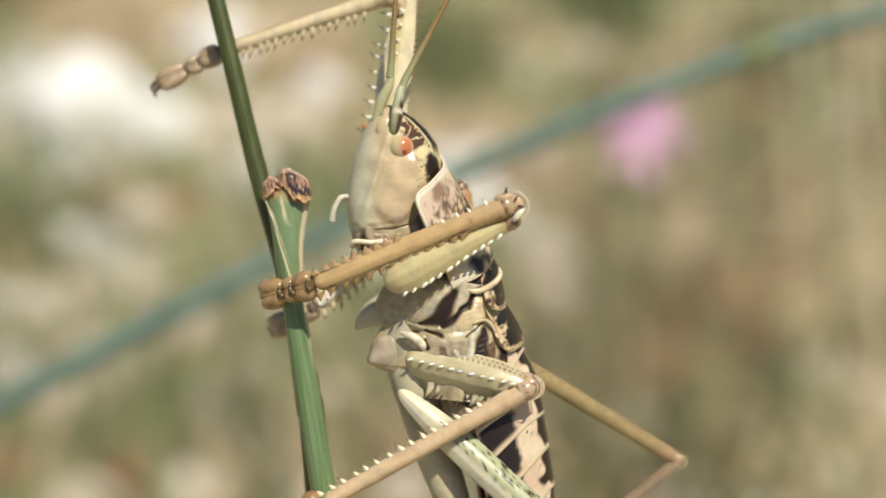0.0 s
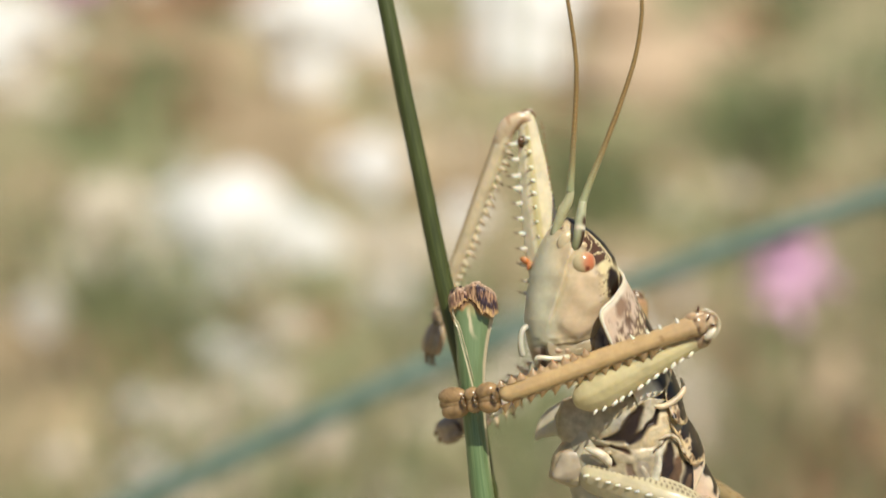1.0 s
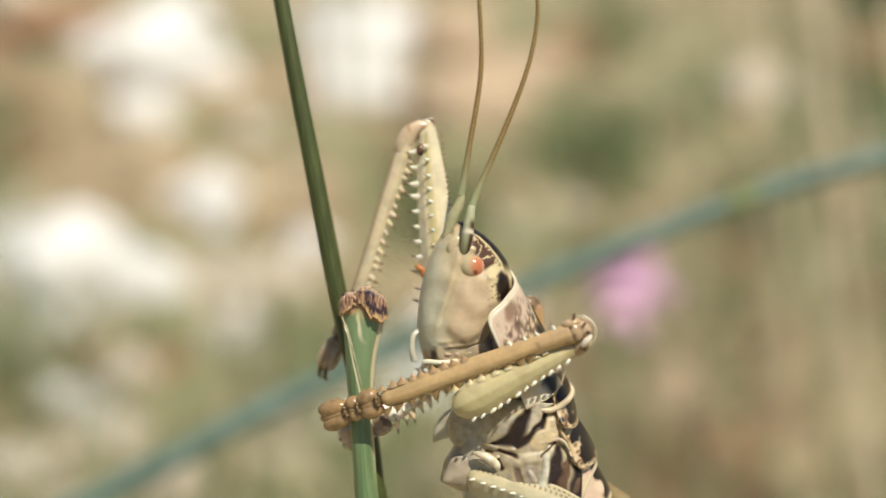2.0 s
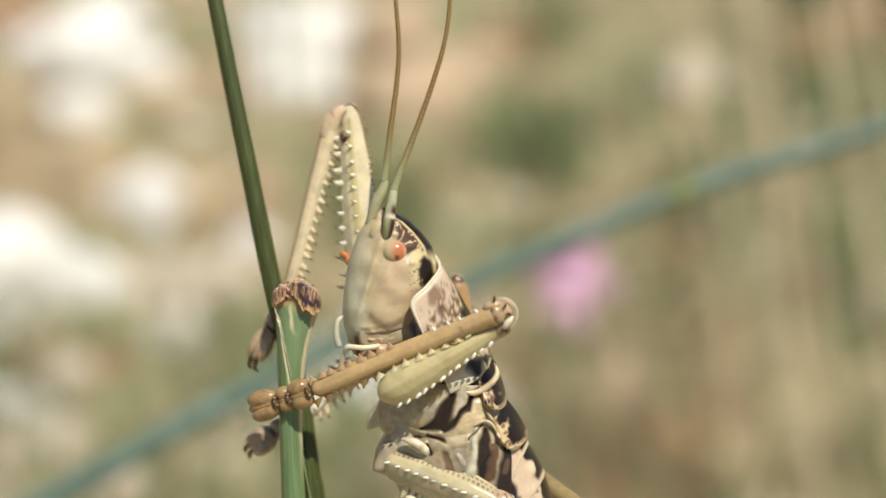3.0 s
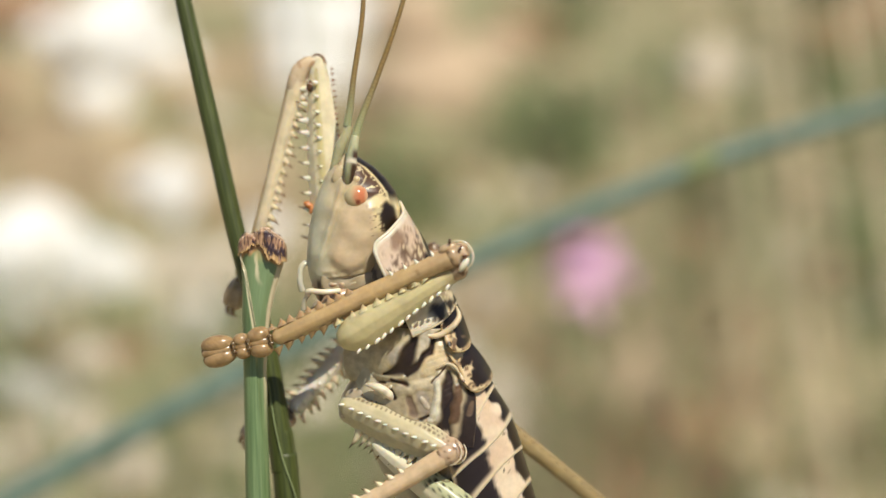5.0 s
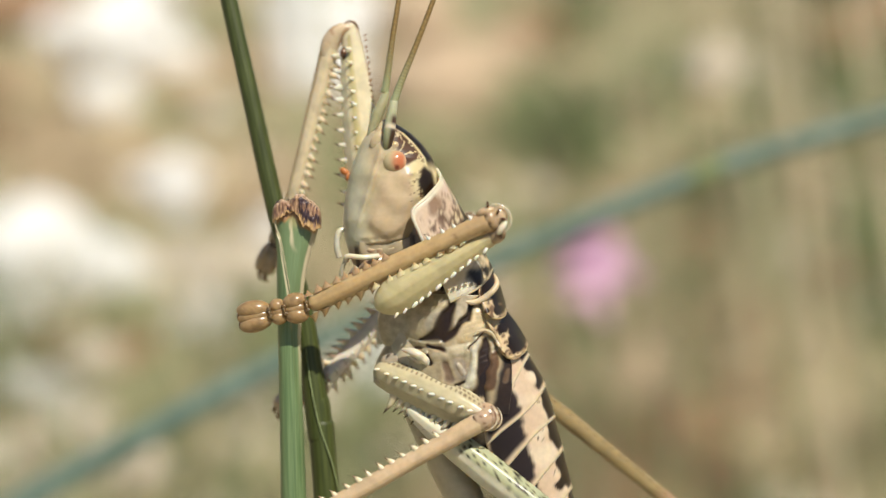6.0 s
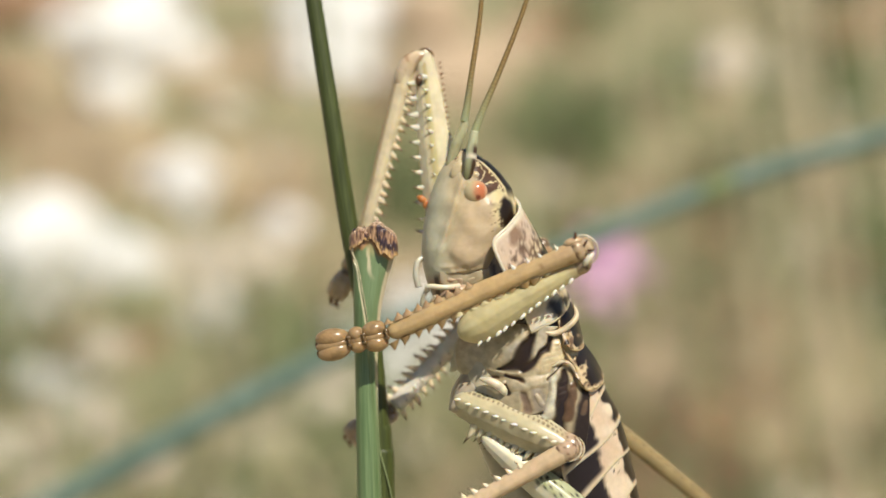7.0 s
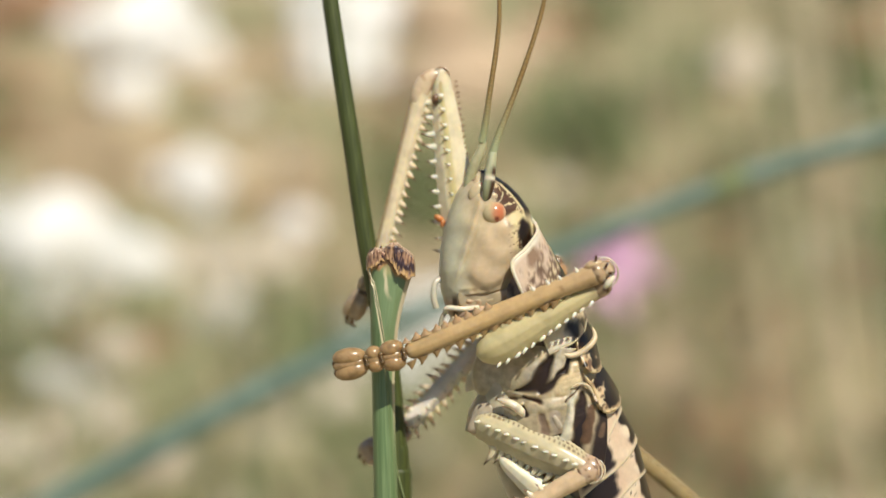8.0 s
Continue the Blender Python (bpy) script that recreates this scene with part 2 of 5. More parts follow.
def blades(name, spots, mat, label, category, count, height, width, lean):
    """Tufts of bent blades, all one mass."""
    verts, faces = [], []
    for x, y in spots:
        for _ in range(count):
            a = rng.random() * math.tau
            bx, by = x + rng.gauss(0, 0.03), y + rng.gauss(0, 0.03)
            h = height * (0.5 + rng.random())
            l = lean * h * (0.3 + rng.random())
            w = width * (0.6 + 0.8 * rng.random())
            sa = rng.random() * math.tau
            base = len(verts)
            for k in range(4):
                t = k / 3
                cx, cy, cz = bx + math.cos(a) * l * t * t, by + math.sin(a) * l * t * t, h * t
                ww = w * (1 - t * 0.85)
                verts.append((cx - math.cos(sa) * ww, cy - math.sin(sa) * ww, cz))
                verts.append((cx + math.cos(sa) * ww, cy + math.sin(sa) * ww, cz))
            for k in range(3):
                faces.append((base + 2 * k, base + 2 * k + 1, base + 2 * k + 3, base + 2 * k + 2))
    me = bpy.data.meshes.new(name)
    me.from_pydata(verts, [], faces)
    ob = finish(name, me, mat)
    return tagged(ob, label, category, kind="stuff")


def spots(n, x0, x1, y0, y1):
    out = []
    for _ in range(n):
        g = on_ground(x0 + (x1 - x0) * rng.random(), y0 + (y1 - y0) * rng.random())
        out.append((g.x, g.y))
    return out


blades("dry_grass", spots(105, -600, 1800, -150, 1500) + spots(30, 1050, 1800, 0, 950), STRAW, "sparse dead straw-coloured grass on stony soil", "dry grass", 12, 0.08, 0.002, 0.6)
blades("low_shrub", spots(9, 1300, 1850, -120, 60) + spots(7, -380, -40, -140, 40), SHRUB, "low dark olive shrubs on dry ground", "shrubs", 60, 0.2, 0.006, 0.6)
blades("green_herb", spots(32, 900, 1800, -100, 900) + spots(17, 900, 1090, 215, 340) + spots(12, 930, 1100, 0, 100) + spots(34, 1080, 1800, 120, 620) + spots(30, -600, 1000, 400, 1500) + spots(70, 1300, 1800, -100, 260) + spots(5, 380, 520, 600, 800) + spots(18, -100, 1500, 850, 1250) + spots(12, 620, 760, 320, 460) + spots(16, -400, 0, 550, 800) + spots(10, -250, -60, 200, 330),
       HERB, "low olive-green herbs among stones", "herbs", 14, 0.07, 0.003, 0.7)


PALE_STRAW = material("pale_straw", 0.7, a=(0.46, 0.38, 0.24), b=(0.62, 0.53, 0.36), scale=14, bump=0, random_value=0.2)


def stalk_between(name, a, b, r, mat, label, category, group=""):
    def place(u, v):
        c = a.lerp(b, u)
        return c + Vector((math.cos(v * math.tau) * r * (1 - 0.5 * u), math.sin(v * math.tau) * r * (1 - 0.5 * u), 0))
    ob = surface(name, 8, 8, place, flat_tint((0.3, 0.3, 0.2)), mat, None)
    return tagged(ob, label, category, group)


for x0, x1, rg, rr in ((1330, 1470, 0.42, 2.0), (1385, 1530, 0.48, 1.6), (1230, 1330, 0.6, 1.6), (1470, 1640, 0.42, 1.8), (1560, 1700, 0.5, 2.5), (1250, 1400, 0.55, 1.8),
                       (1360, 1440, 0.7, 3.0), (1110, 1180, 0.75, 2.0), (1640, 1760, 0.6, 3.0),
                       (1520, 1610, 0.8, 3.2), (1060, 1120, 0.9, 2.4), (1340, 1380, 0.9, 3.4), (90, 360, 0.5, 1.2), (-40, 520, 0.6, 1.4)):
    top, low = at_range(x0, -60, rg), at_range(x1, 882, rg)
    foot = low + (low - top) * ((low.z + 0.01) / (top.z - low.z))
    stalk_between("dry_stalk", foot, top + (top - low) * 0.3, rr * 0.001, PALE_STRAW, "thin dry straw-coloured grass stalk standing in soil", "grass stalk", "dry stalks behind the insect")
for x0, x1, rg, rr in ((1440, 1560, 0.65, 1.8), (1150, 1210, 0.5, 1.2), (1280, 1400, 0.5, 1.6), (520, 560, 0.9, 3.2), (560, 640, 0.7, 1.8)):
    top, low = at_range(x0, -60, rg), at_range(x1, 882, rg)
    foot = low + (low - top) * ((low.z + 0.01) / (top.z - low.z))
    stalk_between("grass_stalk", foot, top + (top - low) * 0.3, rr * 0.001, HERB, "upright olive-green grass blade standing in soil", "grass stalk", "green blades behind the insect")


for x0, y0, x1, y1, rr in ((-330, 450, 180, 690, 5), (-300, 520, 60, 760, 4), (-120, 420, 330, 610, 3.5), (-420, 600, -80, 700, 4)):
    a, b = on_ground(x0, y0), on_ground(x1, y1)
    stalk_between("dry_twig", a + Vector((0, 0, 0.02)), b + Vector((0, 0, 0.015)), rr * 0.001, STRAW, "pale dry twig lying on stony ground", "twig", "twigs on the ground")

# ---- the pink flower ----
def pink_flower(x, y, metres, size):
    root = new("flower")
    head = at_range(x, y, metres)
    root.location = (head.x + 0.02, head.y, 0)
    tagged(root, "pink ragged thistle-like flower on a thin stem", "flower", "pink flowers")
    c = head - root.location
    tube("stem", [Vector((0, 0, -0.01)), c * 0.5 + Vector((0.004, 0, 0)), c], [0.0014, 0.0012, 0.001], flat_tint((0.1, 0.15, 0.06)), HERB, root)
    ball("calyx", c - Vector((0, 0, 0.004)), (0.007, 0.007, 0.009), flat_tint((0.1, 0.15, 0.06)), HERB, root)
    ball("disc", c + Vector((0, 0, 0.006)), (0.013, 0.013, 0.010), flat_tint((0.7, 0.42, 0.6)), PINK, root)
    me = bpy.data.meshes.new("petal")
    me.from_pydata([(0, -0.0012, 0), (0, 0.0012, 0), (0.013, -0.0024, 0.004), (0.013, 0.0024, 0.004), (0.024, -0.002, 0.002), (0.024, 0.002, 0.002)], [], [(0, 1, 3, 2), (2, 3, 5, 4)])
    me.materials.append(PINK)
    for i in range(90):
        ob = new("petal", me)
        ob.parent = root
        ob.matrix_basis = Matrix.Translation(c) @ Euler((0, -radians(100 * rng.random() - 25), rng.random() * 6.283)).to_matrix().to_4x4() @ Matrix.Scale(size * (0.8 + 0.3 * rng.random()), 4)
    return root


pink_flower(1030, 505, 0.62, 1.05)
pink_flower(-300, 40, 0.75, 0.8)


# ---- the blurred blue-green stalk behind ----
def far_stalk():
    root = new("green_stalk")
    tagged(root, "long smooth blue-green stalk leaning across dry ground", "stalk")
    far = 2.1

    def q(x, y):
        return Vector(((x - 784) * far, (441 - y) * far, -F * far)) * U
    root.matrix_world = REST
    low, a = q(60, 862), q(440, 655)
    down = low - a
    foot = low + down * (((REST @ low).z + 0.02) / ((REST @ a).z - (REST @ low).z))
    pts = [foot, low.lerp(foot, 0.5), low, a, q(860, 452), q(1250, 290), q(1568, 190), q(2300, -60)]
    k = far * U
    tube("culm", pts, [26 * k, 25 * k, 23 * k, 21 * k, 19 * k, 18 * k, 17 * k, 16 * k], flat_tint((0.15, 0.25, 0.2)), BLUE_STEM, root, nu=60)
    tube("node", [q(1195, 313), q(1225, 300), q(1255, 288)], [18 * k, 20 * k, 18 * k], flat_tint((0.15, 0.2, 0.15)), HERB, root, nu=12)
    return root


green_stalk = far_stalk()


# ---- the two stems that the insect holds ----
PALE = (0.62, 0.54, 0.36)


def cut_stem():
    root = new("cut_stem")
    tagged(root, "green plant stem with a withered brown top", "stem")

    def q(x, y, d=0.0):
        return sheet(x, y, d) - NODE0
    # centre line and half-widths from the cut top down to the soil
    ys = [388, 410, 440, 480, 520, 560, 620, 700, 882, 2000, 7500]
    xs = [492, 494, 494, 489, 484, 482, 481, 482, 486, 520, 900]
    ws = [34, 41, 36, 29, 25, 22, 20, 20, 22, 26, 36]

    def lap(y):
        """The edge of the outer sheath that wraps the stem."""
        return float(np.interp(y, (420, 436, 450, 500, 550, 700, 900), (455, 459, 465, 474, 482, 494, 512)))

    def at(u):
        return 388 + 420 * u + 6700 * max(0, u - 0.45) ** 2.4 * 4.0

    def place(u, v):
        a = v * math.tau
        rough = grain(math.cos(a) * 2, math.sin(a) * 2, 0, 1.7)
        y = at(u)
        burnt = smooth(445, 395, y)
        y += burnt * 16 * rough
        x, w = float(np.interp(y, ys, xs)), float(np.interp(y, ys, ws))
        k = 1 + 0.006 * math.cos(a * 17) + 0.02 * grain(math.cos(a), math.sin(a), y * 0.01, 2.0)
        k += burnt * 0.16 * grain(math.cos(a) * 3, math.sin(a) * 3, y * 0.05, 1.2)
        sx = x + math.cos(a) * w
        fold = (smooth(1.5, -1.5, sx - lap(y)) if math.sin(a) > 0 else smooth(0.2, -0.4, math.cos(a))) * smooth(424, 446, y) * smooth(900, 640, y)
        return q(x, y) + Vector((math.cos(a) * w * k, 0, math.sin(a) * min(w, 25) * k + (4.5 * fold if math.sin(a) > 0 else 0))) * U

    def tint(u, v, p):
        y = at(u)
        a = v * math.tau
        x, w = float(np.interp(y, ys, xs)), float(np.interp(y, ys, ws))
        sx = x + math.cos(a) * w
        g = grain(math.cos(a) * 4, math.sin(a) * 4, y * 0.008, 1.5)
        f = grain(math.cos(a) * 12, math.sin(a) * 12, y * 0.006, 1.5)
        h = grain(sx, y, 2, 0.06)
        c = blend((0.105, 0.17, 0.07), (0.17, 0.24, 0.11), smooth(-0.5, 0.6, 0.5 * g + f))
        if math.sin(a) > 0:
            inner = smooth(-1.5, 1.5, sx - lap(y))
            c = blend(c, (0.19, 0.26, 0.13), 0.6 * inner * smooth(700, 560, y))
            c = blend(c, PALE, smooth(5, 2, abs(sx - 488 - (y - 430) * 0.10 + 5 * h)) * smooth(410, 422, y) * smooth(480, 450, y) * 0.8)
            c = blend(c, (0.42, 0.36, 0.17), smooth(14, 4, abs(sx - 494)) * smooth(400, 415, y) * smooth(440, 420, y) * 0.7)
            c = blend(c, PALE, smooth(2.2, 0.8, abs(sx - lap(y))) * smooth(430, 440, y) * smooth(620, 560, y) * 0.9)
            c = blend(c, (0.40, 0.20, 0.07), (1 - inner) * smooth(452, 436, y + 8 * h))
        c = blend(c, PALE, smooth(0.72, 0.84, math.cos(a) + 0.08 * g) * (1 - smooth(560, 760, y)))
        brown = blend((0.34, 0.20, 0.12), (0.05, 0.03, 0.04), smooth(-0.2, 0.2, f + 0.8 * h))
        limit = float(np.interp(sx, (452, 466, 482, 492, 505, 520, 534), (428, 416, 404, 408, 424, 432, 430)))
        c = blend(c, (0.45, 0.24, 0.09), smooth(limit + 12, limit + 2, y + 8 * h))
        return blend(c, brown, smooth(limit + 5, limit - 5, y + 10 * h))
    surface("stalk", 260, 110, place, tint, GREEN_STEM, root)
    # the withered sheath: ruffled leaves with a wavy, curled upper edge
    def leaf_of(x0, x1, tops, lows, depth, bulge, seed, scorch=0.0):
        def spot(u, v):
            x = x0 + (x1 - x0) * v
            e = 2 * v - 1
            y0, y1 = float(np.interp(v, np.linspace(0, 1, len(tops)), tops)), float(np.interp(v, np.linspace(0, 1, len(lows)), lows))
            y0 += 3.5 * grain(x, seed, 0, 0.16) + 2 * grain(x, seed, 5, 0.5)
            y1 += 9 * grain(x, seed, 9, 0.12) + 4 * grain(x, seed, 9, 0.45)
            return x, y0 + (y1 - y0) * u, e

        def place(u, v):
            x, y, e = spot(u, v)
            top = smooth(0.45, 0.0, u)
            z = depth + bulge * math.sqrt(max(0.0, 1 - e * e)) + 4.5 * grain(x, y * 0.25, seed, 0.11) * (0.4 + top) + 2.2 * grain(x, y * 0.3, seed, 0.35)
            z -= 5 * smooth(0.14, 0.0, u)
            return q(x + 2.5 * top * grain(x, y, seed + 3, 0.09), y, z)

        def tint(u, v, p):
            x, y, e = spot(u, v)
            f = grain(x, y * 0.18, seed, 0.20) + 0.6 * grain(x, y * 0.12, seed + 2, 0.55)
            m = grain(x, y, seed + 4, 0.05)
            c = blend((0.44, 0.27, 0.16), (0.24, 0.125, 0.085), smooth(-0.3, 0.3, f))
            c = blend(c, (0.045, 0.026, 0.032), smooth(-0.05, 0.35, f + 0.5 * m + scorch + 0.30 * smooth(0.2, 0.5, u) * smooth(1.0, 0.8, u)))
            c = blend(c, (0.52, 0.33, 0.15), smooth(0.78, 0.95, u + 0.3 * f))
            return blend(c, (0.60, 0.45, 0.32), smooth(0.10, 0.03, u))
        ob = surface("sheath_tip", 40, 110, place, tint, GREEN_STEM, root, "withered brown papery sheath tip", wrap=False, thick=2 * U)
        edge = [place(0, k / 30) for k in range(31)]
        tube("curled_edge", edge, [1 * U, 2.4 * U, 3.0 * U, 2.0 * U, 2.8 * U, 1 * U], flat_tint((0.50, 0.34, 0.23), 0.6, 15000), GREEN_STEM, ob, "pale curled edge", nu=90, nv=8)
    leaf_of(452, 490, (398, 388, 385, 392, 400), (424, 414, 408, 404, 404), 14, 16, 1.0, -0.25)
    leaf_of(476, 537, (396, 381, 375, 378, 384, 392, 404), (402, 400, 412, 428, 434, 438, 430), 12, 24, 7.0)
    leaf_of(462, 530, (396, 388, 386, 382, 384, 392, 404), (440, 440, 440, 440, 440), -14, 4, 13.0)
    for k, (d, r) in enumerate(((0, 1.7), (7, 1.3))):
        pts = [q(float(np.interp(y, ys, xs)) + float(np.interp(y, ys, ws)) - 1 - 0.3 * d, y, d) for y in (408, 425, 445, 480, 520, 560, 620, 700)]
        tube("dry_edge", pts, [r * 1.4 * U, r * 1.5 * U, r * 1.2 * U, r * U, r * U, r * 0.8 * U, r * 0.5 * U, 0.3 * U], flat_tint(PALE, 0.5, 12000), GREEN_STEM, root, "pale papery sheath edge", nu=60, nv=8, ridge=0.2, ridges=3)
    tube("dry_edge", [q(466, 404, 20), q(459, 412, 20), q(456, 424, 20), q(459, 436, 22), q(465, 450, 26), q(474, 500, 28), q(482, 548, 26)], [1.0 * U, 1.5 * U, 1.6 * U, 1.3 * U, 0.9 * U, 0.8 * U, 0.5 * U], flat_tint((0.50, 0.43, 0.28), 0.6, 20000), GREEN_STEM, root, "pale papery sheath edge", nu=60, nv=8)
    return root


def dark_stem():
    root = new("reed")
    tagged(root, "tall slender dark green stem beside the cut stem", "stem")
    pts = [sheet(x, y, -55) - NODE0 for x, y in ((250, -700), (318, -300), (376, 0), (415, 190), (454, 380), (498, 560), (521, 720), (536, 882), (600, 2000), (950, 7500))]
    rad = [w * U for w in (10, 13, 15, 16, 17, 19, 21, 22, 25, 36)]

    def tint(u, v, p):
        g = grain(v * 40, p.y * 300, 0, 1.0)
        return blend((0.044, 0.056, 0.014), (0.068, 0.084, 0.022), smooth(-0.5, 0.7, math.cos(v * math.tau * 14) * 0.4 + g))
    tube("culm", pts, rad, tint, DARK_STEM, root, nu=120, nv=84, ridge=0.008, ridges=14)

    def q(x, y, d):
        return sheet(x, y, d) - NODE0
    tube("leaf_sheath", [q(509, 640, -55), q(518, 700, -54), q(529, 800, -54), q(537, 882, -54), q(600, 2000, -55)], [15 * U, 20.8 * U, 22.8 * U, 23.6 * U, 28 * U], tint, DARK_STEM, root, "dark green sheath wrapped round the stem", nu=70, nv=60, ridge=0.01, ridges=12)
    tube("sheath_edge", [q(506, 640, -36), q(512, 700, -31), q(527, 780, -29), q(549, 850, -31), q(566, 930, -40)], [0.4 * U, 1.5 * U, 1.7 * U, 1.5 * U, 0.4 * U], flat_tint((0.20, 0.24, 0.11), 0.4, 9000), DARK_STEM, root, "thin pale edge of the sheath", nu=40, nv=8)
    return root


stem_a = cut_stem()
stem_b = dark_stem()

# ---- the bush cricket ----
CREAM = (0.60, 0.47, 0.29)
BONE = (0.68, 0.61, 0.47)
TAN = (0.44, 0.28, 0.125)
AMBER = (0.34, 0.21, 0.10)
BLACK = (0.020, 0.011, 0.006)
BROWN = (0.10, 0.05, 0.028)

cricket = new("bush_cricket")
tagged(cricket, "large cream and black spiny bush cricket clinging to a green stem", "bush cricket")

HEAD_Y = [232, 240, 255, 275, 300, 330, 370, 410, 440, 460, 480, 495, 504]
HEAD_L = [634, 625, 612, 600, 590, 580, 573, 569, 572, 577, 583, 590, 600]
HEAD_R = [650, 664, 688, 709, 727, 736, 737, 722, 700, 684, 662, 640, 620]
HEAD_D = [10, 24, 42, 54, 60, 62, 62, 58, 54, 48, 40, 28, 10]


def head_edges(y):
    return tuple(float(np.interp(y, HEAD_Y, k)) for k in (HEAD_L, HEAD_R, HEAD_D))


def cheek(x, y):
    """1 on the smooth cheek plate below the eye, 0 off it."""
    left = 634 - (y - 330) * 0.33
    low = 444 - 0.02 * (x - 644) ** 2
    return smooth(left - 6, left + 14, x) * smooth(706, 690, x) * smooth(300, 335, y) * smooth(low + 6, low - 16, y)


def head_part():
    def where(u, v):
        y = 232 + 272 * u
        l, r, d = head_edges(y)
        return (l + r) / 2 + (r - l) / 2 * math.cos(v * math.tau), y, l, r, d

    def place(u, v):
        x, y, l, r, d = where(u, v)
        a = v * math.tau
        s = math.sin(a)
        z = math.copysign(abs(s) ** 0.8, s) * d
        if s > 0:
            z += 5 * cheek(x, y) * s
            z -= 5 * smooth(7, 2, abs(y - 456 - (x - 620) * -0.12)) * smooth(580, 600, x)
            z += 4 * grain(x, y, 0, 0.03)
            z += 4 * smooth(9, 0, abs(x - (630 - (y - 290) * 0.30))) * smooth(270, 300, y) * smooth(450, 410, y)
            z += 3.5 * grain(x, y, 7, 0.11) * smooth(432, 450, y)
        return ins(x, y, z * (1.0 if z > 0 else 0.8))

    def tint(u, v, p):
        x, y, l, r, d = where(u, v)
        e = r - x
        w = grain(x, y, 0, 0.05)
        c = blend((0.58, 0.465, 0.295), (0.57, 0.54, 0.39), smooth(626, 584, x))
        c = blend(c, (0.60, 0.46, 0.30), 0.8 * cheek(x, y))
        c = blend(c, (0.74, 0.62, 0.36), smooth(60, 42, e) * smooth(398, 330, y + 10 * w) * smooth(675, 690, x + 0.2 * (340 - y)))
        net = abs(grain(x, y, 3, 0.055) + 0.3 * grain(x, y, 8, 0.16))
        ret = smooth(0.03, 0.07, net) * smooth(66, 50, e) * smooth(17, 23, e) * smooth(340, 318, y)
        c = blend(c, BROWN, ret * smooth(-0.35, 0.0, grain(x, y, 5, 0.04) + 0.1))
        c = blend(c, BROWN, smooth(0.25, 0.4, grain(x, y, 2, 0.22)) * smooth(60, 45, e) * smooth(330, 345, y) * smooth(400, 370, y))
        c = blend(c, BLACK, smooth(18, 14, e + 4 * w) * smooth(330, 300, y))
        c = blend(c, BLACK, smooth(26, 16, math.hypot((x - 713) * 1.6, (y - 346) * 0.75) + 8 * grain(x, y, 1, 0.06)))
        c = blend(c, (0.38, 0.22, 0.14), smooth(446, 470, y + 6 * w) * smooth(660, 620, x) * 0.7)
        c = blend(c, (0.04, 0.02, 0.015), smooth(5, 2, abs(x - 592 - (y - 470) * 0.15)) * smooth(452, 462, y) * 0.8)
        c = blend(c, (0.07, 0.02, 0.015), smooth(7, 3, abs((x - 606) * 0.5 + (y - 492))) * smooth(592, 598, x) * smooth(625, 615, x))
        c = blend(c, (0.46, 0.36, 0.21), 0.4 * smooth(6, 2, abs(x - (626 - (y - 330) * 0.34))) * smooth(310, 330, y) * smooth(402, 392, y))
        return c
    return surface("head", 130, 150, place, tint, CUTICLE, cricket, "smooth cream face with black marbled crown")


head = head_part()


def eye_tint(u, v, p):
    q = (p - ins(657, 308, 54)) / U
    c = blend((0.52, 0.43, 0.25), (0.50, 0.13, 0.05), 0.9 * smooth(23, 3, math.hypot(q.x - 8, (q.y - 2) * 0.7) + 3 * grain(q.x, q.y, 1, 0.15)))
    c = blend(c, (0.58, 0.34, 0.20), smooth(13, 19, q.x))
    return blend(c, (0.16, 0.03, 0.02), 0.9 * smooth(6, 2.5, math.hypot(q.x - 3, q.y + 9)))


EYE_MAT = material("eye", 0.14, tint="tint", scale=3000, bump=0.15, depth=3e-6, fine=0.05)
ball("eye", ins(657, 308, 50), (22 * U, 22 * U, 19 * U), eye_tint, EYE_MAT, head, "glossy orange and cream compound eye", nu=28, nv=36)
ball("eye", ins(640, 300, -62), (22 * U, 22 * U, 18 * U), flat_tint((0.5, 0.3, 0.14)), EYE_MAT, head, "glossy orange and cream compound eye")

# feeler bases, sockets, mouth
def scape_tint(u, v, p):
    q = (p - ins(648, 245, 58)) / U
    c = blend((0.34, 0.36, 0.20), (0.46, 0.46, 0.30), u)
    c = blend(c, (0.07, 0.035, 0.02), smooth(-3, 3, q.x - 0.12 * q.y) * smooth(0.85, 0.75, u))
    return blend(c, BONE, smooth(0.06, 0.03, abs(u - 0.62)))


tube("scape", [ins(640, 292, 42), ins(643, 276, 55), ins(646, 256, 60), ins(649, 232, 58), ins(655, 200, 54)], [4 * U, 8 * U, 10 * U, 9.5 * U, 6.6 * U], scape_tint, CUTICLE, head, "short greenish feeler base, dark behind", nu=30, nv=16)
tube("scape", [ins(616, 262, 14), ins(628, 222, 22), ins(637, 202, 26), ins(643, 182, 28)], [7 * U, 10 * U, 8.5 * U, 6 * U], flat_tint((0.48, 0.46, 0.28)), CUTICLE, head, "short greenish feeler base", nu=20, nv=14)
ball("socket", ins(631, 272, 40), (17 * U, 21 * U, 8 * U), flat_tint((0.56, 0.46, 0.29)), CUTICLE, head, turn=-25)
ball("socket", ins(656, 278, 50), (9 * U, 8 * U, 7 * U), flat_tint((0.55, 0.43, 0.26)), GLOSSY, head)
PALPS = []
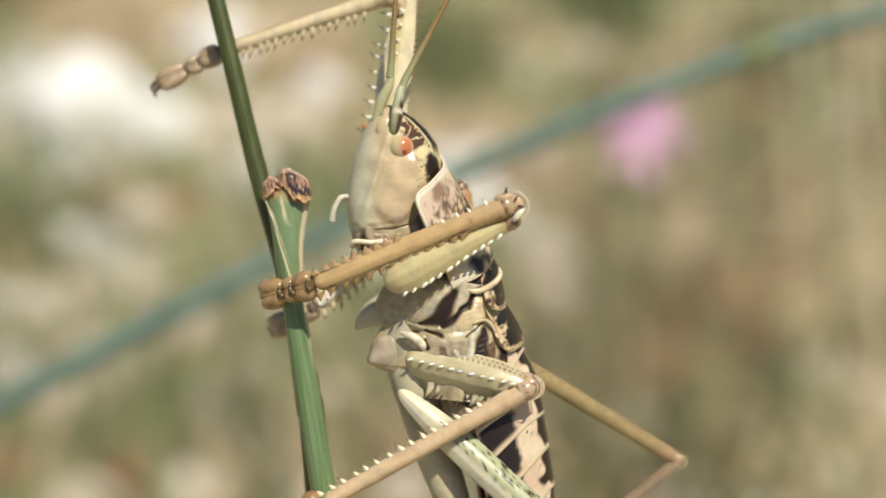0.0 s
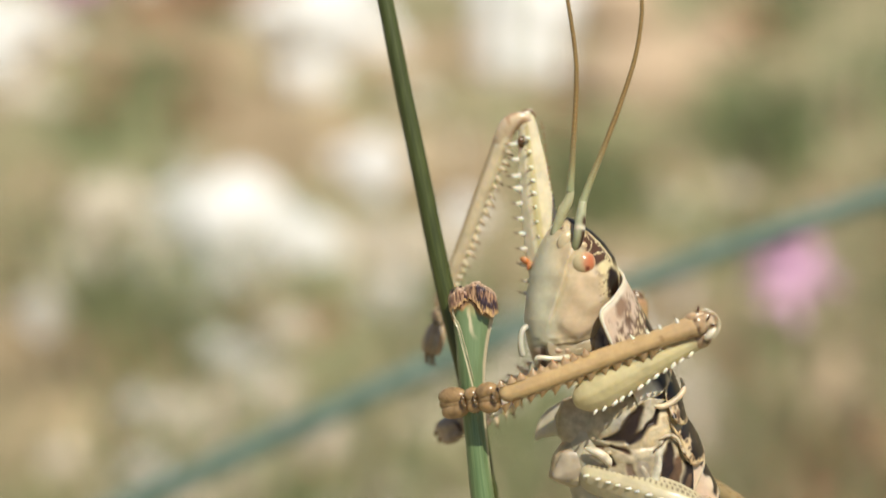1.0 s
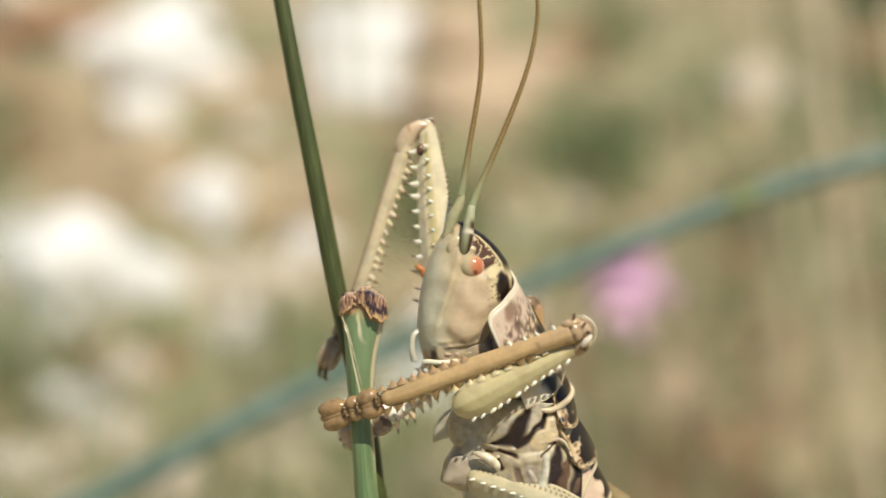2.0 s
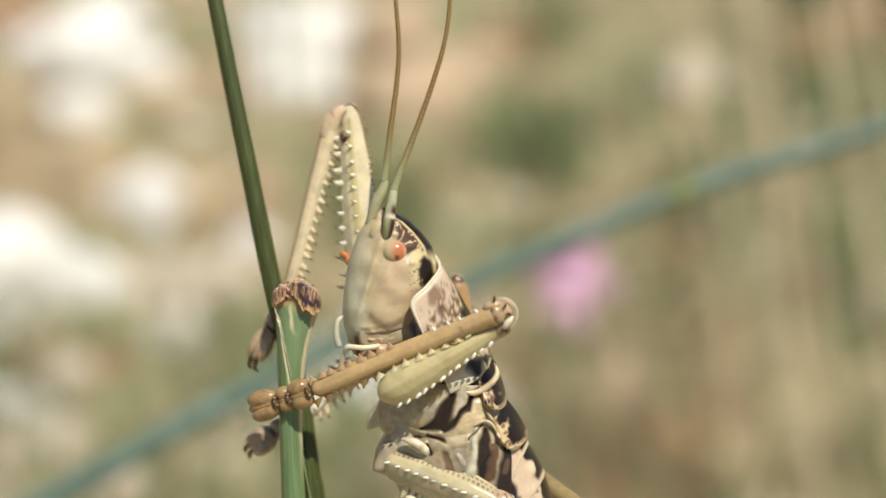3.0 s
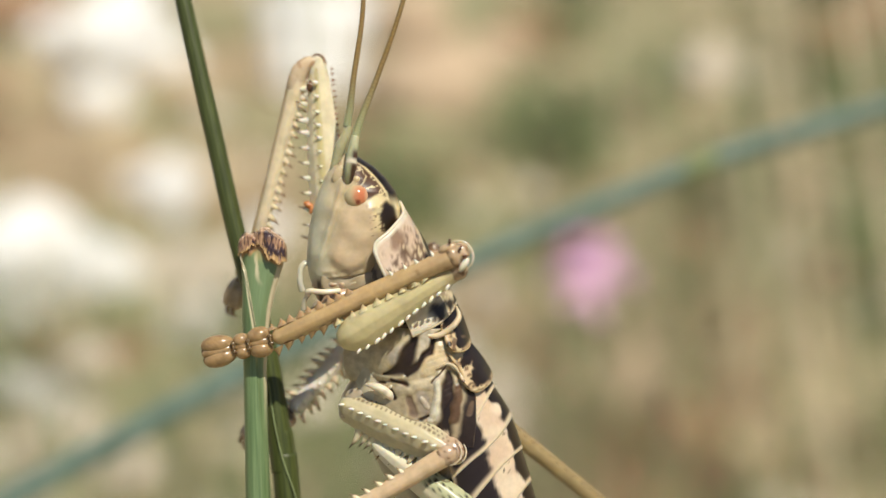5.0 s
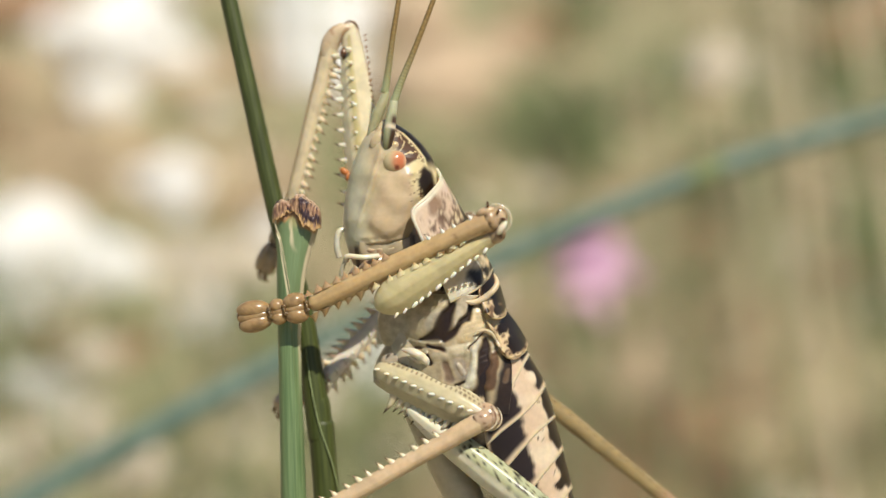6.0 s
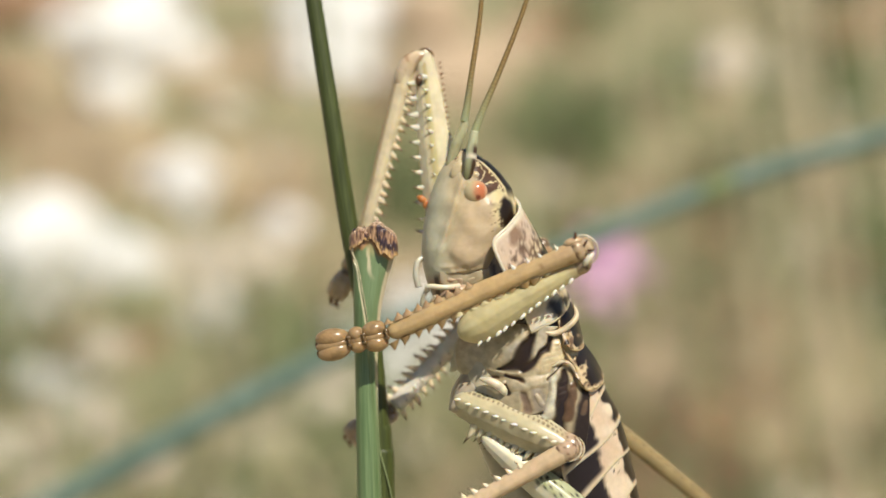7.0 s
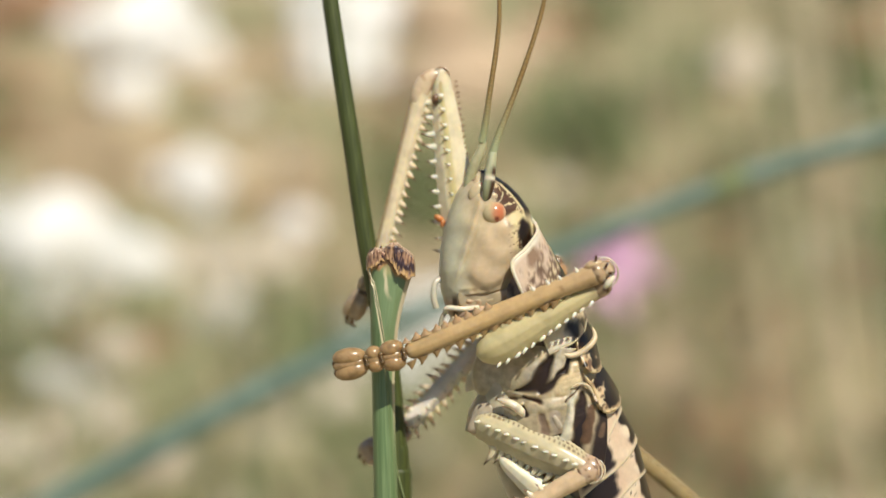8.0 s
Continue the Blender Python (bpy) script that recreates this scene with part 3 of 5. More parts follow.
for pts, r, tone in (([(571, 482, 52), (573, 474, 60), (600, 476, 64), (628, 474, 56)], 4.6, (0.72, 0.66, 0.50)), ([(573, 477, 52), (565, 492, 48), (563, 508, 44)], 3.8, (0.5, 0.46, 0.34)),
                     ([(572, 424, 5), (560, 432, 10), (557, 455, 12), (562, 476, 10)], 5, (0.56, 0.53, 0.42)), ([(590, 492, 34), (579, 510, 30), (581, 516, 26)], 5, (0.42, 0.36, 0.26))):
    PALPS.append(tube("palp", [ins(*p) for p in pts], [r * U, r * U, r * 1.15 * U], flat_tint(tone), GLOSSY, head, "thin whitish mouth feeler", nu=18, nv=10))
tube("mandible", [ins(668, 478, 16), ins(640, 482, 34), ins(616, 489, 40), ins(594, 503, 30)], [10 * U, 15 * U, 14 * U, 6 * U], flat_tint((0.42, 0.30, 0.20), 0.6, 9000), GLOSSY, head, "pinkish brown jaw", nu=16, nv=14)

# body axis and half-widths along it (sheet places), the back towards the upper right
AX = [(700, 380), (710, 405), (734, 481), (762, 533), (781, 600), (812, 672), (846, 733), (863, 793), (887, 880), (915, 970), (945, 1060), (965, 1130), (975, 1175)]
RAD = [40, 52, 70, 76, 82, 88, 90, 92, 93, 86, 70, 45, 8]


def body_at(s, phi, lift=0.0):
    """On the body's surface: s along it (0 to 1), phi round it in radians (0 the back, +90 degrees the near side)."""
    c = rail(AX, s)
    ahead = rail(AX, min(s + 0.01, 1)) - rail(AX, max(s - 0.01, 0))
    ahead = ahead / np.hypot(*ahead)
    back = np.array((ahead[1], -ahead[0]))
    r = float(np.interp(s, np.linspace(0, 1, len(RAD)), RAD)) + lift
    q = c + back * (r * math.cos(phi))
    return ins(q[0], q[1], r * 0.86 * math.sin(phi))


def trunk_place(u, v):
    p = body_at(u * 0.62, (v - 0.5) * math.tau)
    g = grain(p.x / U, p.y / U, p.z / U, 0.03)
    return p + Vector((0, 0, 5 * g * U if p.z > 0 else 0))


def trunk_tint(u, v, p):
    g = grain(p.x / U, p.y / U, p.z / U, 0.03)
    f = grain(p.x / U, p.y / U, p.z / U, 0.09)
    c = blend((0.34, 0.25, 0.16), (0.50, 0.40, 0.28), smooth(-0.2, 0.3, f))
    return blend(c, (0.04, 0.024, 0.018), smooth(-0.08, 0.10, g + 0.4 * f) * smooth(2.5, 2.0, abs((v - 0.5) * math.tau)))


def sheet_xy(p):
    """Back from a place on the insect to sheet coordinates."""
    q = (p + EYE0) / U
    s = 1 - q.z / F
    return q.x / s + 784, 441 - q.y / s


surface("thorax", 130, 110, trunk_place, trunk_tint, CUTICLE, cricket, "cream and black mottled trunk")


def shell(name, front, rear, depth, tint, label, thick=4.0, nu=34, nv=40, rim=None, puff=5.0):
    """A saddle plate: front and rear edges run from the back down the near side (sheet places); mirrored to the far side."""
    def place(u, v):
        w = abs(v - 0.5) * 2
        near = 1 if v >= 0.5 else -1
        a, b = rail(front, w), rail(rear, w)
        d = float(rail([(k,) for k in depth], w)[0])
        c = a + (b - a) * u
        lift = puff * math.sin(math.pi * u)
        return ins(c[0] + lift * (1 - w) * 0.6, c[1] - lift * (1 - w) * 0.3, near * (d + lift * w))
    ob = surface(name, nu, nv * 2, place, lambda u, v, p: tint(u, abs(v - 0.5) * 2, p), CUTICLE, cricket, label, wrap=False, thick=thick * U)
    if rim:
        for edge, u, col, r in rim:
            pts = [place(u, 0.5 + 0.5 * k / 14) for k in range(15)]
            tube("rim", pts, [r * U] * 3, flat_tint(col, 0.1), CUTICLE, ob, "raised pale margin", nu=42, nv=8)
    return ob


def pronotum_tint(u, w, p):
    x, y = sheet_xy(p)
    g = grain(x, y, p.z / U, 0.045)
    near = noise.voronoi(Vector((x * 0.115 + 0.5 * g, y * 0.085, p.z / U * 0.05)))[0]
    net = near[1] - near[0]
    c = blend((0.60, 0.46, 0.34), (0.64, 0.52, 0.33), smooth(0.2, 0.5, u + 0.3 * g))
    c = blend(c, BROWN, smooth(0.26, 0.14, net) * smooth(0.14, 0.28, u + 0.3 * g) * smooth(0.10, 0.2, w) * smooth(500, 465, y) * 0.9)
    c = blend(c, BLACK, smooth(20, 12, math.hypot(x - 800, (y - 515) * 0.8) + 9 * g))
    c = blend(c, BONE, smooth(0.80, 0.92, u) * smooth(0.45, 0.65, w))
    c = blend(c, (0.20, 0.11, 0.06), 0.8 * smooth(18, 8, math.hypot((x - 728) * 1.2, (y - 380) * 0.7) + 9 * g))
    c = blend(c, BLACK, smooth(0.17, 0.10, w + 0.3 * g) * smooth(0.12, 0.25, u))
    c = blend(c, BROWN, smooth(4, 1, abs(x - 743 + (y - 380) * 0.15 + 12 * g)) * smooth(365, 380, y) * smooth(450, 430, y) * 0.8)
    return blend(c, BONE, smooth(0.06, 0.03, u))


PRO_FRONT = [(734, 318), (740, 338), (716, 368), (690, 394), (700, 428), (716, 460)]
PRO_REAR = [(834, 494), (826, 510), (812, 524), (798, 534), (778, 544), (757, 554)]
pronotum = shell("pronotum", PRO_FRONT, PRO_REAR, (2, 34, 62, 76, 82, 84), pronotum_tint, "cream saddle plate with dark marbling and pale rim", rim=(("front", 0.0, BONE, 3.2), ("rear", 1.0, (0.62, 0.5, 0.32), 2.4)))


def notum_tint(u, w, p):
    x, y = sheet_xy(p)
    g = grain(x, y, 4, 0.05)
    f = grain(x, y, 9, 0.12)
    c = blend((0.46, 0.32, 0.18), (0.62, 0.48, 0.29), smooth(-0.2, 0.2, g))
    c = blend(c, BROWN, smooth(0.05, 0.25, f) * 0.8)
    return blend(c, BLACK, smooth(0.66, 0.54, w + 0.6 * g + 0.3 * f) * smooth(0.97, 0.88, u) * smooth(0.02, 0.08, u))


shell("mesonotum", [(826, 485), (815, 505), (806, 530), (812, 552), (818, 570)], [(858, 562), (856, 572), (848, 578), (838, 580), (828, 578)], (4, 36, 62, 74, 80), notum_tint, "black back plate with cream margin", rim=(("rear", 1.0, (0.56, 0.41, 0.23), 2.2), ("side", 0.03, (0.50, 0.36, 0.2), 1.6)))
shell("metanotum", [(852, 560), (846, 580), (838, 594), (836, 612), (842, 628)], [(898, 622), (894, 634), (884, 644), (872, 650), (860, 648)], (4, 36, 60, 72, 78), notum_tint, "black back plate with cream margin", rim=(("rear", 1.0, (0.56, 0.41, 0.23), 2.2), ("side", 0.03, (0.50, 0.36, 0.2), 1.6)))


def plate(name, s0, s1, reach, lift, tint, label="", flare=5.0, nu=30, nv=90):
    """A back plate from s0 to s1 that wraps the body to reach radians on both sides; its rear edge flares."""
    def place(u, v):
        phi = (v - 0.5) * 2 * reach
        return body_at(s0 + (s1 - s0) * u + 0.065 * (1 - math.cos(phi)), phi, lift + flare * u ** 3)
    return surface(name, nu, nv, place, lambda u, v, p: tint(u, (v - 0.5) * 2 * reach, p), CUTICLE, cricket, label, wrap=False, thick=3 * U)


def tergite_tint(u, phi, p):
    ap = abs(phi)
    g = grain(p.x / U, p.y / U, p.z / U, 0.035)
    f = grain(p.x / U, p.y / U, p.z / U, 0.10)
    c = blend((0.64, 0.48, 0.34), (0.72, 0.58, 0.42), smooth(-0.2, 0.3, g))
    c = blend(c, BLACK, smooth(0.67, 0.60, ap + 0.35 * g + 0.9 * (u - 0.55) ** 2) * smooth(0.97, 0.86, u))
    c = blend(c, (0.025, 0.016, 0.014), smooth(0.38, 0.28, abs(ap - 1.52 + 0.12 * g) + 0.10 * g + 0.06 * f) * smooth(0.97, 0.80, u))
    branch = abs(f + 0.5 * grain(p.x / U, p.y / U, p.z / U, 0.2) + 0.03)
    c = blend(c, BLACK, smooth(0.06, 0.03, branch) * smooth(0.6, 0.7, ap) * smooth(1.25, 1.0, ap) * smooth(0.55, 0.35, u) * smooth(-0.15, 0.05, g))
    return blend(c, (0.66, 0.53, 0.35), smooth(0.90, 0.95, u))


EDGES = [0.372, 0.435, 0.495, 0.555, 0.62, 0.685, 0.75, 0.82, 0.89, 0.96]
for i in range(len(EDGES) - 1):
    plate("tergite", EDGES[i] - 0.012, EDGES[i + 1] + 0.004, 1.95, 3, tergite_tint, "pinkish cream back plate with black blotches", flare=2.2)
    plate_edge = [body_at(EDGES[i + 1] + 0.004 + 0.065 * (1 - math.cos((k / 20 - 0.5) * 3.7)), (k / 20 - 0.5) * 3.7, 5.6) for k in range(21)]
    tube("tergite_margin", plate_edge, [0.6 * U, 1.3 * U, 0.6 * U], flat_tint((0.72, 0.62, 0.48), 0.3), CUTICLE, cricket, "thin pale rear margin of a back plate", nu=50, nv=6)

def fold_tint(base):
    return lambda u, v, p: blend(base, tuple(k * 0.72 for k in base), smooth(-0.1, 0.4, grain(p.x / U, p.y / U, p.z / U, 0.03)))


def pillow(name, outline, depth, bulge, tone, label, dark=0.0, mat=None, parent=None, vary=0.25):
    """A swollen plate with a smooth outline (sheet places), its edges turned in; dark: strength of a brown margin."""
    n = len(outline)
    cx, cy = sum(p[0] for p in outline) / n, sum(p[1] for p in outline) / n

    def rim_at(v):
        x = (v % 1.0) * n
        k = int(x)
        f = x - k
        p0, p1, p2, p3 = (np.array(outline[(k + q) % n], float) for q in (-1, 0, 1, 2))
        return 0.5 * (2 * p1 + (p2 - p0) * f + (2 * p0 - 5 * p1 + 4 * p2 - p3) * f * f + (3 * p1 - p0 - 3 * p2 + p3) * f ** 3)

    def place(u, v):
        e = rim_at(v)
        front = u <= 0.7
        w = 0.03 + 0.97 * (u / 0.7 if front else (1 - u) / 0.3)
        x, y = cx + (e[0] - cx) * w, cy + (e[1] - cy) * w
        top = math.sqrt(max(0.0, 1 - w ** 2.6))
        z = depth + (bulge * top if front else -0.6 * bulge * top)
        return ins(x, y, z + (1.6 * grain(x, y, depth, 0.06) if front else 0))

    def tint(u, v, p):
        w = u / 0.7
        g = grain(p.x / U, p.y / U, p.z / U, 0.05)
        c = tuple(k * (1 + vary * g) for k in tone)
        return blend(c, (0.09, 0.045, 0.025), dark * smooth(0.72, 0.95, w + 0.25 * g))
    return surface(name, 26, 44, place, tint, mat or CUTICLE, parent or cricket, label)


# bases of the legs and the side wall of the thorax
# strokes of the side wall: from, to, half-widths, height, tone
PIT = (0.035, 0.02, 0.014)
GREY = (0.54, 0.45, 0.30)
STROKES = (
    ((640, 600), (690, 612), 30, 24, 2, (0.46, 0.39, 0.26)), ((700, 604), (745, 566), 16, 22, 8, GREY), ((722, 594), (738, 578), 10, 14, 10, (0.57, 0.50, 0.39)),
    ((784, 546), (768, 592), 18, 10, 8, (0.55, 0.47, 0.35)), ((822, 566), (800, 590), 12, 16, 8, CREAM), ((800, 590), (780, 614), 15, 12, 7, CREAM),
    ((690, 622), (740, 630), 4, 3, 4, GREY), ((738, 650), (790, 636), 10, 12, 6, (0.54, 0.45, 0.31)), ((774, 662), (784, 684), 12, 14, 3, (0.34, 0.28, 0.21)), ((775, 666), (782, 676), 4, 5, 8, (0.52, 0.45, 0.35)),
    ((806, 620), (801, 660), 7, 8, 10, BONE), ((801, 660), (795, 702), 8, 10, 10, BONE), ((662, 639), (706, 634), 2.5, 4, -4, (0.20, 0.12, 0.07)), ((676, 648), (706, 661), 3, 4, 8, (0.64, 0.55, 0.40)), ((709, 648), (717, 642), 3, 3, 7, (0.60, 0.50, 0.35)),
    ((706, 617), (742, 608), 4, 17, -6, PIT), ((742, 608), (757, 558), 17, 9, -8, PIT), ((806, 543), (785, 582), 6, 7, -8, PIT), ((785, 582), (748, 624), 7, 6, -8, PIT),
    ((820, 602), (792, 636), 3, 3, -6, BROWN), ((718, 628), (748, 642), 3, 5, -6, (0.12, 0.065, 0.04)), ((718, 650), (726, 664), 6, 6, -5, PIT), ((752, 664), (760, 690), 6, 9, -4, (0.22, 0.15, 0.10)), ((784, 694), (772, 700), 4, 5, -4, PIT),
    ((822, 622), (820, 662), 7, 12, -7, PIT), ((820, 662), (815, 735), 13, 15, -6, PIT), ((837, 642), (831, 700), 8, 10, 2, (0.13, 0.075, 0.04)), ((862, 652), (854, 745), 13, 20, 2, (0.03, 0.018, 0.012)), ((808, 712), (803, 745), 6, 8, -4, PIT), ((860, 668), (858, 690), 4, 6, 1, (0.13, 0.08, 0.045)),
)


def flank_strokes(x, y):
    """Height and tone of the side wall at a sheet place."""
    wx, wy = x + 6 * grain(x, y, 1, 0.04), y + 6 * grain(x, y, 6, 0.04)
    h, tone = 0.0, (0.48, 0.39, 0.25)
    for (x0, y0), (x1, y1), r0, r1, lift, col in STROKES:
        dx, dy = x1 - x0, y1 - y0
        t = min(1.0, max(0.0, ((wx - x0) * dx + (wy - y0) * dy) / (dx * dx + dy * dy)))
        e = math.hypot(wx - x0 - t * dx, wy - y0 - t * dy) / (r0 + (r1 - r0) * t)
        if e < 1.3:
            h += (0.6 * lift - h) * smooth(1.3, 0.2, e)
            tone = blend(tone, col, smooth(1.3, 0.55, e))
    return h, tone


FLANK_Y = [540, 562, 586, 606, 624, 634, 646, 662, 698, 708, 716, 750]
FLANK_L = [676, 640, 633, 634, 639, 648, 641, 633, 629, 650, 682, 705]
FLANK_R = [830, 836, 844, 850, 856, 860, 865, 869, 870, 870, 869, 866]


AXIS = [(*rail(AX, k / 100), float(np.interp(k / 100, np.linspace(0, 1, len(RAD)), RAD))) for k in range(66)]


def flank_place(u, v):
    y = 540 + 210 * u
    l, r = float(np.interp(y, FLANK_Y, FLANK_L)), float(np.interp(y, FLANK_Y, FLANK_R))
    e = 2 * v - 1
    x = (l + r) / 2 + (r - l) / 2 * e
    z = (38 + 42 * smooth(-0.75, 0.15, e)) * max(0.0, 1 - e * e) ** 0.30
    if e > 0:
        c = min(AXIS, key=lambda k: (k[0] - x) ** 2 + (k[1] - y) ** 2)
        z = max(z, 6 + 0.86 * math.sqrt(max(0.0, c[2] ** 2 - (c[0] - x) ** 2 - (c[1] - y) ** 2)))
    if z > 12:
        z += flank_strokes(x, y)[0] * smooth(12, 45, z)
    return ins(x, y, z)


def flank_tint(u, v, p):
    x, y = sheet_xy(p)
    f = grain(x, y, 2, 0.09)
    k = 1 + 0.28 * f + 0.12 * grain(x, y, 2, 0.3)
    return tuple(c * k for c in flank_strokes(x, y)[1])


surface("pleuron", 150, 170, flank_place, flank_tint, CUTICLE, cricket, "smooth grey and cream side wall banded dark brown", wrap=False, thick=2 * U)
def fold(points, r, tone, label="pale fold of the side wall", dark=0.0):
    """A soft ridge along sheet places with depths."""
    def hue(u, v, p):
        g = grain(p.x / U, p.y / U, p.z / U, 0.07)
        c = blend(tone, tuple(k * 0.75 for k in tone), smooth(-0.1, 0.4, g))
        return blend(c, BROWN, dark * smooth(0.05, 0.25, g))
    tube("fold", [ins(*p) for p in points], [0.25 * r * U, r * U, 1.1 * r * U, r * U, 0.25 * r * U], hue, CUTICLE, cricket, label, nu=40, nv=14)


fold([(833, 500, 56), (838, 520, 64), (822, 540, 72), (797, 553, 76), (772, 548, 80)], 5, (0.66, 0.54, 0.36))
fold([(812, 572, 74), (826, 592, 74), (842, 612, 74), (850, 636, 76), (866, 648, 76), (886, 640, 66)], 3.2, (0.62, 0.47, 0.27), "amber-edged fold of the back plate", 0.4)
fold([(798, 612, 80), (815, 602, 80), (830, 606, 78), (842, 622, 76)], 3, (0.60, 0.50, 0.34), dark=0.3)
fold([(674, 640, 52), (696, 645, 60), (714, 656, 62), (722, 668, 58)], 7, (0.74, 0.66, 0.50), "whitish rounded fold at the leg base")
ball("spiracle", ins(768, 624, 74), (14 * U, 10 * U, 6 * U), flat_tint((0.03, 0.028, 0.034), 0.3), GLOSSY, cricket, "blue-black glossy knob", turn=20, nu=14, nv=16)
pillow("clypeus", [(598, 440), (640, 449), (692, 440), (684, 462), (640, 475), (598, 472)], 41, 4, (0.48, 0.39, 0.25), "pale fold above the jaws", 0.2, None, head)
FAR_COXA = tube("coxa", [ins(740, 570, -20), ins(694, 588, -40), ins(668, 600, -45), ins(650, 616, -45), ins(640, 632, -45)], [6 * U, 34 * U, 26 * U, 14 * U, 1 * U], fold_tint((0.64, 0.58, 0.44)), CUTICLE, cricket, "smooth pointed leg base", nu=20, nv=20)
pillow("coxa", [(641, 652), (664, 645), (700, 656), (716, 682), (690, 704), (656, 704), (628, 699), (633, 674)], 24, 13, (0.44, 0.37, 0.27), "smooth pointed greyish leg base", 0.1)
tube("sternum", [ins(710, 520, 0), ins(692, 590, 0), ins(694, 660, 0), ins(722, 740, 0), ins(772, 850, 0), ins(812, 930, 0)], [26 * U, 38 * U, 42 * U, 40 * U, 36 * U, 30 * U], fold_tint((0.54, 0.48, 0.34)), CUTICLE, cricket, "pale greenish belly plates", nu=60, nv=24)


# ---- limbs ----
def limb_pose(a, b):
    """Local x from a to b, local z as near to the viewer as it can be."""
    x = (b - a).normalized()
    z = Vector((0, 0, 1)) - x * x.z
    z.normalize()
    y = z.cross(x)
    m = Matrix((x, y, z)).transposed().to_4x4()
    m.translation = a
    return m


FACETS = ((1.0, 0.08), (0.52, 0.80), (0.10, 1.0), (-0.45, 0.72), (-1.0, 0.10), (-0.4, -0.8), (0.4, -0.8))


def section(v, keel):
    """A point of a limb's cross-section: an ellipse, drawn towards a faceted outline by keel."""
    a = v * math.tau
    c, s = math.cos(a), math.sin(a)
    if not keel:
        return c, s
    best = 1.0
    n = len(FACETS)
    for k in range(n):
        (y0, z0), (y1, z1) = FACETS[k], FACETS[(k + 1) % n]
        ny, nz = z1 - z0, y0 - y1
        dot = c * ny + s * nz
        if dot > 1e-6:
            best = min(best, (y0 * ny + z0 * nz) / dot)
    r = 1 + (best - 1) * keel
    return c * r, s * r


def limb(name, length, widths, depths, tint, mat, label="", keel=0.0, nu=70, nv=48, bow=0.0, start=0.05):
    """A limb along local x; keel 0 is round, 1 faceted; start: length of its rounded beginning."""
    def place(u, v):
        w = float(rail([(k,) for k in widths], u)[0]) * U
        d = float(rail([(k,) for k in depths], u)[0]) * U
        c, s = section(v, keel)
        wob = 1 + 0.035 * grain(u * 9, c, s, 1.3)
        cap = min(u / start, (1 - u) / 0.05)
        wob *= math.sqrt(1 - (1 - cap) ** 2 * 0.97) if cap < 1 else 1
        return Vector((u * length, c * w * wob + bow * U * math.sin(u * math.pi), s * d * wob))
    return surface(name, nu, nv, place, tint, mat, cricket, label)


def spine_mesh(length, r, base, tip, bend=0.25, dark_from=0.6):
    verts, faces, tints = [], [], []
    n = 6
    for k in range(4):
        t = k / 4
        for j in range(n):
            a = j / n * math.tau
            verts.append((math.cos(a) * r * (1 - t) ** 0.9 * U + bend * t * t * length * U, (t * length - 2) * U, math.sin(a) * r * 0.6 * (1 - t) ** 0.9 * U))
            tints.append(blend(base, tip, smooth(dark_from, dark_from + 0.2, t)))
    verts.append((bend * length * U, length * U, 0))
    tints.append(tip)
    for k in range(3):
        for j in range(n):
            faces.append((k * n + j, (k + 1) * n + j, (k + 1) * n + (j + 1) % n, k * n + (j + 1) % n))
    for j in range(n):
        faces.append((3 * n + j, 4 * n, 3 * n + (j + 1) % n))
    me = bpy.data.meshes.new("spine")
    me.from_pydata(verts, [], faces)
    layer = me.color_attributes.new("tint", "FLOAT_COLOR", "POINT")
    layer.data.foreach_set("color", [c for t in tints for c in (*t, 1.0)])
    me.materials.append(GLOSSY)
    me.polygons.foreach_set("use_smooth", [True] * len(faces))
    me.update()
    return me


TOOTH = spine_mesh(15, 12, (0.46, 0.31, 0.155), (0.42, 0.28, 0.14), 0.5)
PALE_TOOTH = spine_mesh(11, 11, (0.62, 0.54, 0.32), (0.46, 0.34, 0.20), 0.3)
SHORT_TOOTH = spine_mesh(9, 9, (0.42, 0.28, 0.15), (0.38, 0.24, 0.13), -0.2)
LONG_SPINE = spine_mesh(26, 10, (0.74, 0.62, 0.43), (0.16, 0.08, 0.05), 0.4, 0.6)
NUB = spine_mesh(7, 4, (0.30, 0.17, 0.09), (0.12, 0.06, 0.035), 0.2)
WHITE_SPINE = spine_mesh(19, 5.5, (0.80, 0.76, 0.62), (0.10, 0.05, 0.03), 0.3, 0.6)


def fleck_mesh():
    """A small white bead, drawn out to a dark point."""
    bm = bmesh.new()
    bmesh.ops.create_icosphere(bm, subdivisions=2, radius=1)
    layer = bm.verts.layers.float_color.new("tint")
    for v in bm.verts:
        t = (1 - v.co.x) / 2
        v[layer] = (*blend((0.86, 0.82, 0.70), (0.12, 0.06, 0.04), smooth(0.86, 0.98, t)), 1.0)
        v.co = Vector((v.co.x * 9, v.co.y * 4.6 * (1 - 0.5 * t), v.co.z * 4)) * U
    bmesh.ops.rotate(bm, verts=bm.verts, matrix=Matrix.Rotation(radians(-22), 3, "Z"))
    me = bpy.data.meshes.new("spine")
    bm.to_mesh(me)
    bm.free()
    me.materials.append(GLOSSY)
    me.polygons.foreach_set("use_smooth", [True] * len(me.polygons))
    return me


FLECK = fleck_mesh()
FANG = spine_mesh(34, 9, (0.64, 0.57, 0.38), (0.05, 0.025, 0.015), -0.35, 0.6)


